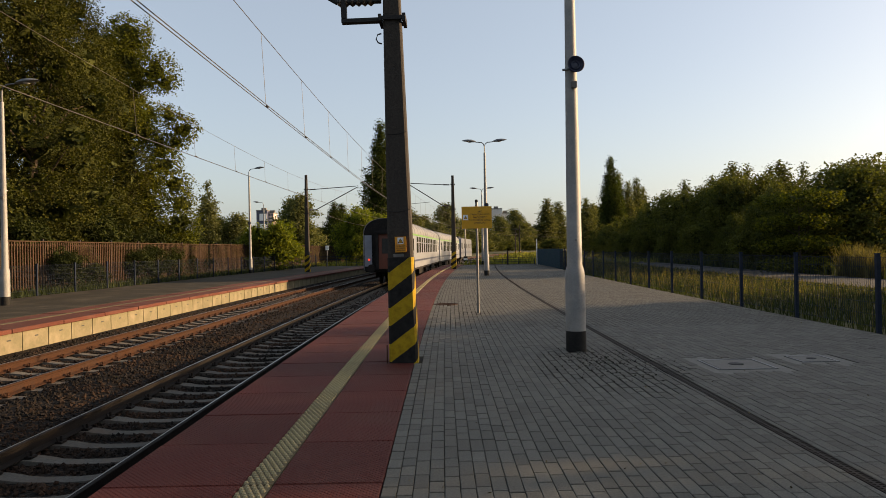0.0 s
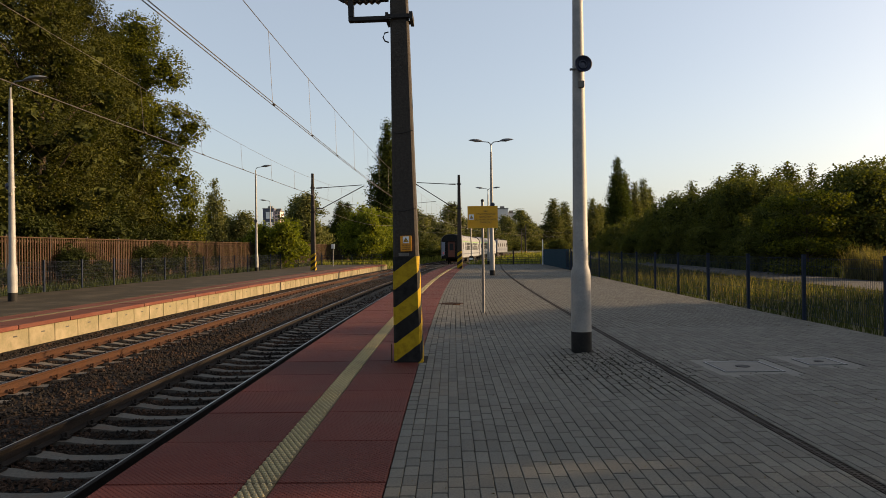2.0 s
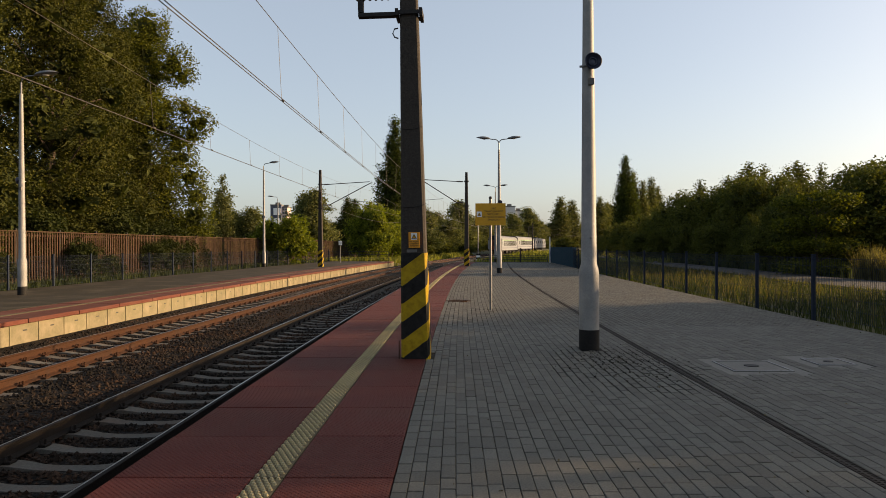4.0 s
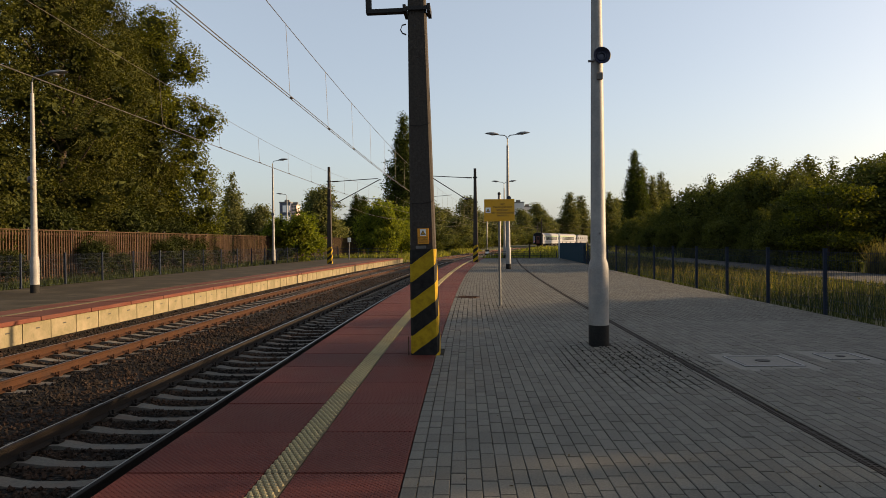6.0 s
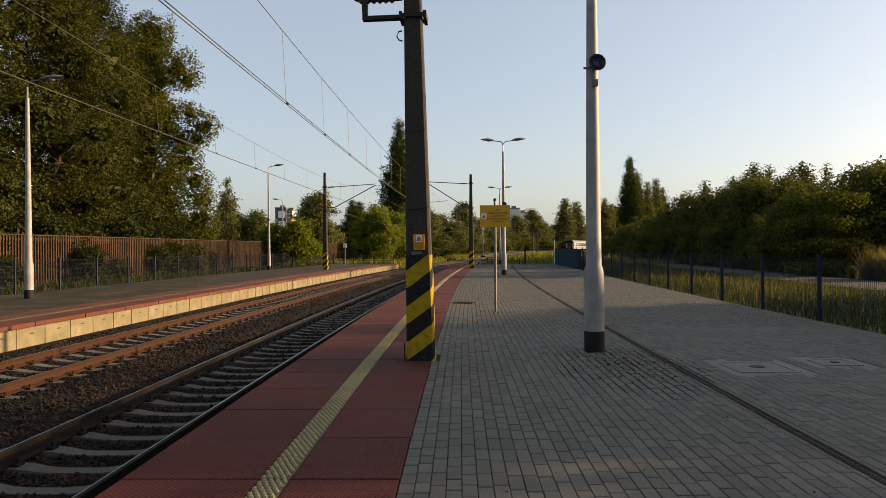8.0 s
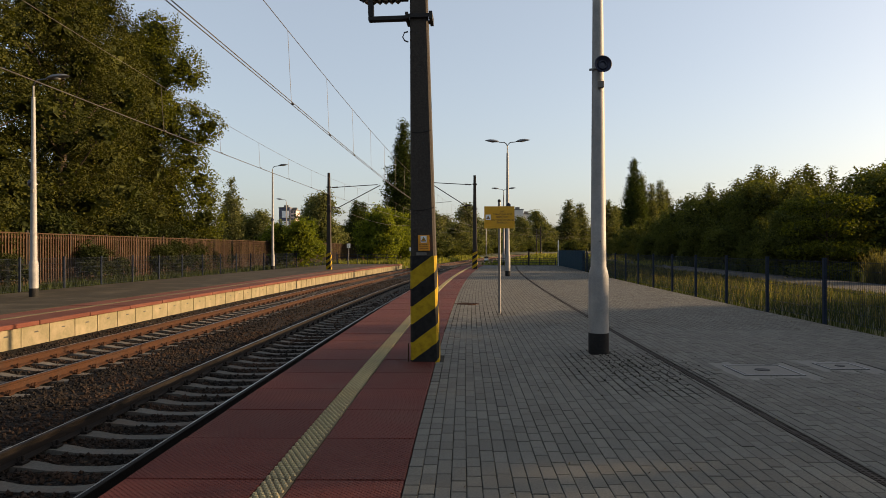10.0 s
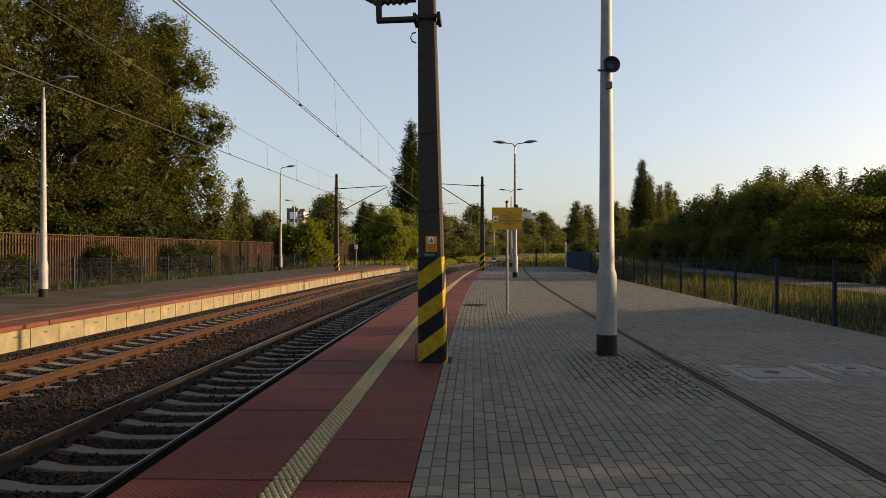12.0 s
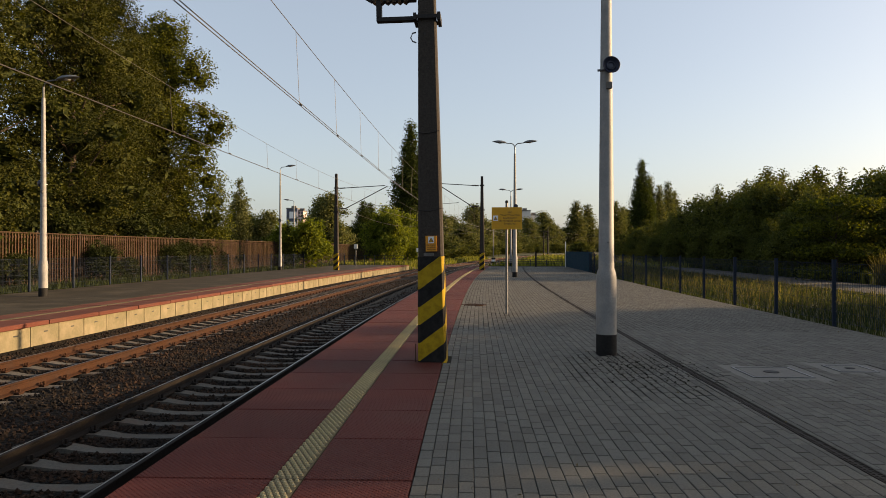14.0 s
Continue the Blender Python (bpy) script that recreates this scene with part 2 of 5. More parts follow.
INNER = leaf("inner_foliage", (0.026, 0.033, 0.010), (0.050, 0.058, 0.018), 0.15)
LEAF_HEDGE = leaf("leaf_hedge", (0.040, 0.047, 0.014), (0.080, 0.088, 0.024), 0.32)
# brightened leaf colour stands in for low sun on the shrubs
LEAF_SUNLIT = leaf("leaf_sunlit", (0.050, 0.068, 0.010), (0.130, 0.152, 0.024), 0.42)
# paler leaves for distant trees: the haze of distance is mixed into the colour
LEAF_HAZY = leaf("leaf_hazy", (0.052, 0.060, 0.028), (0.115, 0.122, 0.054), 0.32)
BLADE = leaf("grass_blade", (0.016, 0.025, 0.009), (0.044, 0.056, 0.022), 0.3)
DRY_LEAF = leaf("dry_leaf", (0.03, 0.024, 0.016), (0.12, 0.095, 0.06), 0.1)
# lighter copy of the grass blade, with sunlight put into its colour
BLADE_SUNLIT = leaf("sunlit_grass_blade", (0.05, 0.062, 0.014), (0.16, 0.16, 0.05), 0.4)
STRAW = leaf("dry_grass", (0.055, 0.048, 0.025), (0.115, 0.10, 0.054), 0.4)


# ---- building helpers ----
class Shape:
    """Collects vertices and faces of one mesh."""

    def __init__(self):
        self.v, self.f = [], []

    def add(self, verts, faces):
        n = len(self.v)
        self.v += [tuple(p) for p in verts]
        self.f += [tuple(i + n for i in face) for face in faces]
        return self

    def box(self, x0, y0, z0, x1, y1, z1, m=None, bevel=0.0):
        b = bevel
        if b:
            rings = [(x0 + b, y0 + b, x1 - b, y1 - b, z0), (x0, y0, x1, y1, z0 + b), (x0, y0, x1, y1, z1 - b), (x0 + b, y0 + b, x1 - b, y1 - b, z1)]
        else:
            rings = [(x0, y0, x1, y1, z0), (x0, y0, x1, y1, z1)]
        verts = [Vector(p) for a, c, d, e, z in rings for p in ((a, c, z), (d, c, z), (d, e, z), (a, e, z))]
        faces = [(3, 2, 1, 0)]
        for k in range(len(rings) - 1):
            faces += [(4 * k + i, 4 * k + (i + 1) % 4, 4 * k + 4 + (i + 1) % 4, 4 * k + 4 + i) for i in range(4)]
        k = 4 * (len(rings) - 1)
        faces.append((k, k + 1, k + 2, k + 3))
        return self.add([m @ p for p in verts] if m else verts, faces)

    def tube(self, points, radii, sides=8, caps=True):
        """A round bar along points; radii one number or one for each point."""
        pts = [Vector(p) for p in points]
        rr = [float(radii)] * len(pts) if isinstance(radii, (int, float)) else [float(r) for r in radii]
        verts, faces = [], []
        for i, p in enumerate(pts):
            way = (pts[min(i + 1, len(pts) - 1)] - pts[max(i - 1, 0)]).normalized()
            a = way.cross(Vector((0, 0, 1)) if abs(way.z) < 0.9 else Vector((1, 0, 0))).normalized()
            b = way.cross(a)
            verts += [p + rr[i] * (math.cos(2 * math.pi * k / sides) * a + math.sin(2 * math.pi * k / sides) * b) for k in range(sides)]
        for i in range(len(pts) - 1):
            faces += [(i * sides + k, i * sides + (k + 1) % sides, (i + 1) * sides + (k + 1) % sides, (i + 1) * sides + k) for k in range(sides)]
        if caps:
            faces += [tuple(reversed(range(sides))), tuple(range((len(pts) - 1) * sides, len(pts) * sides))]
        return self.add(verts, faces)

    def lathe(self, profile, sides=20, m=None):
        """Turned about z: profile of (radius, height)."""
        verts = [Vector((r * math.cos(2 * math.pi * k / sides), r * math.sin(2 * math.pi * k / sides), z)) for r, z in profile for k in range(sides)]
        faces = [(i * sides + k, i * sides + (k + 1) % sides, (i + 1) * sides + (k + 1) % sides, (i + 1) * sides + k) for i in range(len(profile) - 1) for k in range(sides)]
        faces += [tuple(reversed(range(sides))), tuple(range((len(profile) - 1) * sides, len(profile) * sides))]
        return self.add([m @ p for p in verts] if m else verts, faces)

    def prism(self, outline, axis, a, b):
        """An outline in two axes, pulled along the third from a to b."""
        n = len(outline)
        put = {"x": lambda p, q: (q, p[0], p[1]), "y": lambda p, q: (p[0], q, p[1]), "z": lambda p, q: (p[0], p[1], q)}[axis]
        verts = [put(p, q) for q in (a, b) for p in outline]
        faces = [(i, (i + 1) % n, n + (i + 1) % n, n + i) for i in range(n)] + [tuple(reversed(range(n))), tuple(range(n, 2 * n))]
        return self.add(verts, faces)

    def mesh(self, name, smooth=False):
        me = bpy.data.meshes.new(name)
        me.from_pydata(self.v, [], self.f)
        bm = bmesh.new()
        bm.from_mesh(me)
        bmesh.ops.recalc_face_normals(bm, faces=bm.faces)
        bm.to_mesh(me)
        bm.free()
        if smooth:
            me.shade_smooth()
            me.set_sharp_from_angle(angle=radians(35))
        return me


def part(name, shape, material, parent=None, label="", m=None, smooth=False, kind=""):
    me = shape if isinstance(shape, bpy.types.Mesh) else shape.mesh(name, smooth)
    if not me.materials:
        me.materials.append(material)
    ob = new(name, me)
    ob.parent = parent
    if m is not None:
        ob.matrix_basis = m
    return tagged(ob, label, kind=kind)


def thing(name, label, category, m=None, group="", kind=""):
    ob = new(name)
    ob.empty_display_size = 0.2
    if m is not None:
        ob.matrix_basis = m
    return tagged(ob, label, category, group, kind)


# ---- the line of the railway: a bend to the right that tightens ----
_S = np.arange(-200.0, 700.0, 0.5)
_TURN = np.cumsum(np.interp(_S, [40, 160], [1 / 800, 1 / 560])) * 0.5
_TURN -= np.interp(0, _S, _TURN)
_X, _Y = np.cumsum(np.sin(_TURN)) * 0.5, np.cumsum(np.cos(_TURN)) * 0.5
_X, _Y = _X - np.interp(0, _S, _X), _Y - np.interp(0, _S, _Y)


def rise(s):
    """The line climbs a little past the platforms."""
    t = min(1.0, max(0.0, (s - 95) / 130))
    return 0.75 * t * t * (3 - 2 * t)


def arc(o, s, z=0.0):
    """The point s metres along the line and o metres to the right of it."""
    h = np.interp(s, _S, _TURN)
    return Vector((np.interp(s, _S, _X) + o * math.cos(h), np.interp(s, _S, _Y) - o * math.sin(h), z + rise(s)))


def heading(s):
    return -math.degrees(np.interp(s, _S, _TURN))


def arc_pose(o, s, z=0.0, turn=0.0):
    p = arc(o, s, z)
    return pose(p.x, p.y, p.z, 0, 0, heading(s) + turn)


def spot(x, y, z=0.0, turn=0.0):
    """A pose at x, y that faces along the line there."""
    i = int(np.argmin((_X - x) ** 2 + (_Y - y) ** 2))
    return pose(x, y, z, 0, 0, -math.degrees(_TURN[i]) + turn)


def steps(a, b, d):
    n = max(1, int(round((b - a) / d)))
    return [a + (b - a) * i / n for i in range(n + 1)]


def swept(shape, outline, a, b, d=2.0, closed=True):
    """An outline of (offset, height) drawn along the line from a to b."""
    ss, n = steps(a, b, d), len(outline)
    verts = [arc(o, s, z) for s in ss for o, z in outline]
    m = n if closed else n - 1
    faces = [(i * n + k, i * n + (k + 1) % n, (i + 1) * n + (k + 1) % n, (i + 1) * n + k) for i in range(len(ss) - 1) for k in range(m)]
    if closed:
        faces += [tuple(reversed(range(n))), tuple(range((len(ss) - 1) * n, len(ss) * n))]
    return shape.add(verts, faces)


EDGE, STRIP, RED_END, DRAIN, FENCE = -2.21, -1.285, -0.365, 2.74, 7.3
TRACK_1, TRACK_2, EDGE_2 = -3.95, -7.85, -9.55
RAIL_TOP, DECK_2 = -0.55, -0.06
END_1, END_2 = 68.0, 74.0


# ---- ground ----
def smooth_step(a, b, x):
    t = min(1, max(0, (x - a) / (b - a)))
    return t * t * (3 - 2 * t)


def ground_height(o, s):
    far = smooth_step(66, 90, s)
    left = -0.16 - 0.3 * far
    bed = -1.02
    right = -0.16 - 0.10 * smooth_step(9, 22, o) - 0.2 * far
    if o < -9.0:
        z = left + (bed - left) * smooth_step(-10.6, -9.9, o)
    elif o < -3:
        z = bed
    else:
        z = bed + (right - bed) * smooth_step(-2.2 + 0.6, -1.2 + 0.6 + 1.5 * far, o)
    rough = 0.07 * noise.noise(Vector((o * 0.12, s * 0.12, 0))) if (o > 8 or o < -18) else 0
    return z + rough


def ground():
    oo = [-120, -80, -60, -45, -35, -28, -23, -19, -16, -12, -10.6, -10.2, -9.9, -9, -6, -3, -1.6, -1.2, -0.9, -0.6, 0.5, 2, 4, 7, 9, 11, 13, 16, 19, 22, 26, 32, 40, 55, 75, 110, 150]
    ss = steps(-110, 460, 5)
    n = len(oo)
    verts = [arc(o, s, ground_height(o, s)) for s in ss for o in oo]
    faces = [(i * n + k, i * n + k + 1, (i + 1) * n + k + 1, (i + 1) * n + k) for i in range(len(ss) - 1) for k in range(n - 1)]
    rim = [k for k in range(n)] + [i * n + n - 1 for i in range(1, len(ss))] + [(len(ss) - 1) * n + k for k in range(n - 2, -1, -1)] + [i * n for i in range(len(ss) - 2, 0, -1)]
    mid = arc(10, 170)
    first = len(verts)
    for i in rim:
        d = Vector(verts[i]) - mid
        d.z = 0
        p = mid + d.normalized() * 4200
        verts.append((p.x, p.y, -0.6))
    for k in range(len(rim)):
        faces.append((rim[k], first + k, first + (k + 1) % len(rim), rim[(k + 1) % len(rim)]))
    ob = part("ground", Shape().add(verts, faces), GRASS_GROUND, smooth=True)
    tagged(ob, "rough grassy ground beside the railway", "ground", kind="structure")


ground()


# ---- platforms ----
def platform_1():
    body = Shape()
    swept(body, [(EDGE + 0.10, -1.0), (EDGE + 0.10, -0.12), (RED_END + 0.02, -0.12), (RED_END + 0.02, -0.018), (FENCE - 0.05, -0.018), (FENCE - 0.05, -1.0)], -14, END_1, 2)
    ob = part("platform_near", body, JOINT)
    return tagged(ob, "railway platform of grey paving blocks with a red slab edge", "platform", kind="structure")


def platform_2():
    body = Shape()
    swept(body, [(EDGE_2 - 0.16, -1.0), (EDGE_2 - 0.16, DECK_2 - 0.10), (EDGE_2 - 1.82, DECK_2 - 0.10), (EDGE_2 - 1.82, DECK_2), (-16.9, DECK_2), (-16.9, -1.0)], -14, END_2, 2)
    ob = part("platform_far", body, PAVING_2)
    return tagged(ob, "opposite railway platform with pale concrete edge wall", "platform", kind="structure")


platform_near, platform_far = platform_1(), platform_2()


def slab_mesh(o0, o1, length, top, thick, mid, bevel=0.006):
    """A slab in its own space; x across the line, y along it."""
    return Shape().box(o0 - mid, -length / 2, -thick, o1 - mid, length / 2, top, bevel=bevel).mesh("slab")


def red_slabs():
    a = slab_mesh(EDGE, STRIP - 0.006, 0.966, 0.0, 0.11, EDGE)
    b = slab_mesh(STRIP + 0.206, RED_END, 0.966, 0.0, 0.11, STRIP)
    tile = Shape().box(0, -0.483, -0.1, 0.2, 0.483, -0.002, bevel=0.004)
    studs = Shape()
    for k in range(20):
        for i in range(4):
            x, y = 0.020 + 0.044 * i + 0.022 * (k % 2), -0.459 + 0.0483 * k
            ring = [(math.cos(math.pi * q / 3), math.sin(math.pi * q / 3)) for q in range(6)]
            studs.add([(x + 0.018 * c, y + 0.018 * d, -0.003) for c, d in ring] + [(x + 0.011 * c, y + 0.011 * d, 0.012) for c, d in ring],
                     [(q, (q + 1) % 6, 6 + (q + 1) % 6, 6 + q) for q in range(6)] + [tuple(range(6, 12))])
    tile, studs = tile.mesh("tactile_tile"), studs.mesh("studs")
    rng = random.Random(4)
    s = 0.07 - 10 * 0.975
    while s < END_1 - 0.5:
        j = lambda: rng.uniform(-0.002, 0.002)
        part("edge_slab", a, RED, platform_near, m=arc_pose(EDGE, s, j(), rng.uniform(-0.1, 0.1)))
        part("inner_slab", b, RED, platform_near, m=arc_pose(STRIP, s, j(), rng.uniform(-0.1, 0.1)))
        t = part("tactile_tile", tile, TACTILE_SHADE_DIRT, platform_near, m=arc_pose(STRIP, s, j()))
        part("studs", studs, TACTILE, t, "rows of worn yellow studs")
        s += 0.975


def platform_2_edge():
    cop = slab_mesh(EDGE_2 - 0.9, EDGE_2, 1.99, 0.0, 0.10, EDGE_2, 0.01)
    stripe = slab_mesh(EDGE_2 - 1.08, EDGE_2 - 0.91, 1.99, 0.004, 0.10, EDGE_2, 0.004)
    inner = slab_mesh(EDGE_2 - 1.79, EDGE_2 - 1.09, 1.99, 0.0, 0.10, EDGE_2, 0.01)
    wall = Shape().box(-0.16, -0.49, -0.55, -0.08, 0.49, -0.11, bevel=0.008).box(-0.16, 0.47, -0.80, -0.065, 0.52, -0.11, bevel=0.005)
    wall = wall.mesh("edge_wall_panel")
    mark = Shape().box(-0.081, -0.07, -0.27, -0.078, 0.07, -0.24).mesh("panel_mark")
    rng = random.Random(5)
    s = 2.0
    while s < END_2 - 1:
        part("coping_slab", cop, COPING, platform_far, m=arc_pose(EDGE_2, s, DECK_2 + rng.uniform(-0.004, 0.004)))
        part("inner_coping", inner, COPING, platform_far, m=arc_pose(EDGE_2, s, DECK_2 + rng.uniform(-0.004, 0.004)))
        part("guide_strip", stripe, TACTILE_SHADE_DIRT, platform_far, m=arc_pose(EDGE_2, s, DECK_2))
        s += 2.0
    s = 2.0
    while s < END_2 - 0.5:
        p = part("edge_wall_panel", wall, PANEL, platform_far, m=arc_pose(EDGE_2, s, DECK_2, rng.uniform(-0.4, 0.4)))
        if s < 40:
            part("panel_mark", mark, INK, p)
        s += 1.0


# ---- railway tracks ----
def rail_outline(c):
    t = RAIL_TOP
    return [(c - 0.075, t - 0.172), (c + 0.075, t - 0.172), (c + 0.075, t - 0.16), (c + 0.012, t - 0.135), (c + 0.012, t - 0.045), (c + 0.034, t - 0.032),
            (c + 0.036, t - 0.006), (c + 0.028, t - 0.002), (c - 0.028, t - 0.002), (c - 0.036, t - 0.006), (c - 0.034, t - 0.032), (c - 0.012, t - 0.045), (c - 0.012, t - 0.135), (c - 0.075, t - 0.16)]


def sleeper_mesh():
    s = Shape()
    prof = [(-1.28, 0.12, -0.03), (-1.22, 0.132, 0.0), (-0.58, 0.135, 0.0), (-0.46, 0.13, -0.014), (-0.34, 0.118, -0.034), (-0.18, 0.11, -0.044),
            (0.18, 0.11, -0.044), (0.34, 0.118, -0.034), (0.46, 0.13, -0.014), (0.58, 0.135, 0.0), (1.22, 0.132, 0.0), (1.28, 0.12, -0.03)]
    verts, faces = [], []
    for x, w, z in prof:
        verts += [(x, -w, -0.2), (x, -w + 0.02, z), (x, w - 0.02, z), (x, w, -0.2)]
    for i in range(len(prof) - 1):
        faces += [(4 * i + k, 4 * i + k + 1, 4 * i + k + 5, 4 * i + k + 4) for k in range(3)]
    faces += [(0, 1, 2, 3), (len(verts) - 1, len(verts) - 2, len(verts) - 3, len(verts) - 4)]
    return s.add(verts, faces).mesh("sleeper")


def clip_shape(s, m):
    """A pair of spring clips with their bolts, either side of a rail's foot."""
    for side in (-1, 1):
        s.box(side * 0.12 - 0.04, -0.06, 0.0, side * 0.12 + 0.04, 0.06, 0.03, m, 0.006)
        s.tube([m @ Vector((side * 0.11, -0.055, 0.03)), m @ Vector((side * 0.085, -0.03, 0.065)), m @ Vector((side * 0.085, 0.03, 0.065)), m @ Vector((side * 0.11, 0.055, 0.03))], 0.012, 5)
        s.tube([m @ Vector((side * 0.125, 0, 0.02)), m @ Vector((side * 0.125, 0, 0.085))], 0.016, 6)


def track(name, centre, first, last, label, steel):
    base = thing(name, label, "railway track", group="tracks of the line", kind="structure")
    sleeper = sleeper_mesh()
    for side in (-1, 1):
        c = centre + side * 0.753
        r = part("rail", swept(Shape(), rail_outline(c), -12, 420, 2.0), steel, base, "steel rail with weathered sides")
        o = [(c - 0.026, RAIL_TOP - 0.003), (c - 0.006, RAIL_TOP - 0.003), (c - 0.008, RAIL_TOP), (c - 0.024, RAIL_TOP)]
        part("rail_head", swept(Shape(), o, -12, 420, 2.0), RAILHEAD, r, "polished running surface")
    clips, rest = Shape(), Shape()
    rng = random.Random(7)
    s, k = first, 0
    me = sleeper
    while s < last:
        m = arc_pose(centre, s, RAIL_TOP - 0.172, rng.uniform(-0.5, 0.5))
        if k < 130:
            part("sleeper", me, SLEEPER, base, m=m)
            if s < 45:
                for side in (-0.753, 0.753):
                    clip_shape(clips, m @ Matrix.Translation((side, 0, 0)))
        else:
            rest.add([m @ v.co for v in me.vertices], [tuple(p.vertices) for p in me.polygons])
        s += 0.6
        k += 1
    part("rail_fastenings", clips, steel, base, "weathered spring clips", kind="stuff")
    part("sleepers_beyond", rest, SLEEPER, base, kind="stuff")


def ballast():
    """A bed of broken stone between the platforms, with loose stones on it."""
    rng = random.Random(8)
    out = [(-9.72, -1.0), (-9.66, -0.60), (-9.25, -0.62), (-8.95, -0.775), (-7.05, -0.785), (-6.75, -0.735), (-6.5, -0.69), (-5.9, -0.67), (-5.35, -0.70), (-5.0, -0.74), (-4.7, -0.772), (-3.1, -0.772), (-2.35, -0.80), (-2.12, -1.0)]
    bed = swept(Shape(), out, -12, 420, 2)
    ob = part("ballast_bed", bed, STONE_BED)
    tagged(ob, "dark crushed stone bed under the tracks", "ballast", kind="structure")
    shape_v = [(1, 0, 0), (-0.9, 0.2, 0), (0.1, 0.95, 0.1), (-0.1, -0.9, 0.15), (0.15, 0.1, 0.8), (0, 0, -0.7)]
    shape_f = [(0, 2, 4), (2, 1, 4), (1, 3, 4), (3, 0, 4), (2, 0, 5), (1, 2, 5), (3, 1, 5), (0, 3, 5)]
    v, f = [], []
    base = np.array(shape_v)
    nrng = np.random.default_rng(9)

    def scatter(n, s0, s1, o0, o1, r0, r1):
        for _ in range(n):
            s = s0 + (s1 - s0) * rng.random() ** 1.5
            o = rng.uniform(o0, o1)
            # no stones left lying on the sleepers
            begin = 1.0 if abs(o - TRACK_1) < 1.15 else 1.3 if abs(o - TRACK_2) < 1.15 else None
            if begin and abs((s - begin + 0.3) % 0.6 - 0.3) < 0.12:
                s += 0.3
            z = np.interp(o, [-9.5, -9.25, -8.95, -7.05, -6.75, -6.5, -5.9, -5.35, -5.0, -4.7, -3.1, -2.2], [-0.6, -0.62, -0.775, -0.785, -0.735, -0.69, -0.67, -0.70, -0.74, -0.772, -0.772, -0.80])
            r = rng.uniform(r0, r1)
            p = arc(o, s, z + rng.uniform(-0.005, 0.02))
            turn = np.array(Euler((rng.uniform(0, 6), rng.uniform(0, 6), rng.uniform(0, 6))).to_matrix())
            k = len(v)
            v.extend(((base * nrng.uniform(0.7, 1.25, base.shape) * r) @ turn.T + np.array(p)).tolist())
            f.extend([tuple(i + k for i in q) for q in shape_f])

    scatter(21000, 2.5, 18, -9.4, -2.3, 0.022, 0.042)
    scatter(8000, 16, 50, -9.4, -2.3, 0.03, 0.05)
    me = bpy.data.meshes.new("loose_stones")
    me.from_pydata(v, [], f)
    me.materials.append(BALLAST)
    tagged(new("loose_stones", me), "loose broken ballast stones between the sleepers", "stones", kind="stuff")


red_slabs()
platform_2_edge()
track("track_1", TRACK_1, 1.0, 230, "railway track on concrete sleepers beside the platform", RAIL_SHADED)
track("track_2", TRACK_2, 1.3, 230, "second railway track with rust-brown rails", RUST)
ballast()


def track_crossing():
    """Pale boards laid level with the rails, past the platform ends."""
    base = thing("track_crossing", "pale weathered board crossing laid between the rails", "crossing")
    for o0, o1 in ((-9.2, -8.72), (-8.48, -7.22), (-6.98, -4.82), (-4.58, -3.32), (-3.08, -2.35)):
        for k in range(5):
            part("board", Shape().box(o0 + 5.4, -0.22, -0.12, o1 + 5.4, 0.22, 0.0, bevel=0.01), SLEEPER, base, m=arc_pose(-5.4, 86.0 + 0.46 * k, RAIL_TOP - 0.03))


track_crossing()


def path_road():
    out = [(15.4, -0.9), (15.4, -0.17), (17.3, -0.14), (19.4, -0.19), (19.4, -0.9)]
    tagged(part("road", swept(Shape(), out, -60, 140, 4), ASPHALT), "narrow grey asphalt lane behind the fence", "road", kind="structure")


path_road()


# ---- masts and overhead line ----
def tapered(shape, w0, w1, z0, z1, chamfer=0.03):
    rings = []
    for w, z in ((w0, z0), (w1, z1)):
        h, c = w / 2, chamfer * w / w0
        rings.append([(-h + c, -h, z), (h - c, -h, z), (h, -h + c, z), (h, h - c, z), (h - c, h, z), (-h + c, h, z), (-h, h - c, z), (-h, -h + c, z)])
    n = 8
    return shape.add(rings[0] + rings[1], [(i, (i + 1) % n, n + (i + 1) % n, n + i) for i in range(n)] + [tuple(reversed(range(n))), tuple(range(n, 2 * n))])


def insulator(shape, a, b):
    a, b = Vector(a), Vector(b)
    pts, rad = [], []
    for i in range(13):
        pts.append(a.lerp(b, i / 12))
        rad.append(0.065 if i % 2 else 0.035)
    return shape.tube(pts, rad, 10)


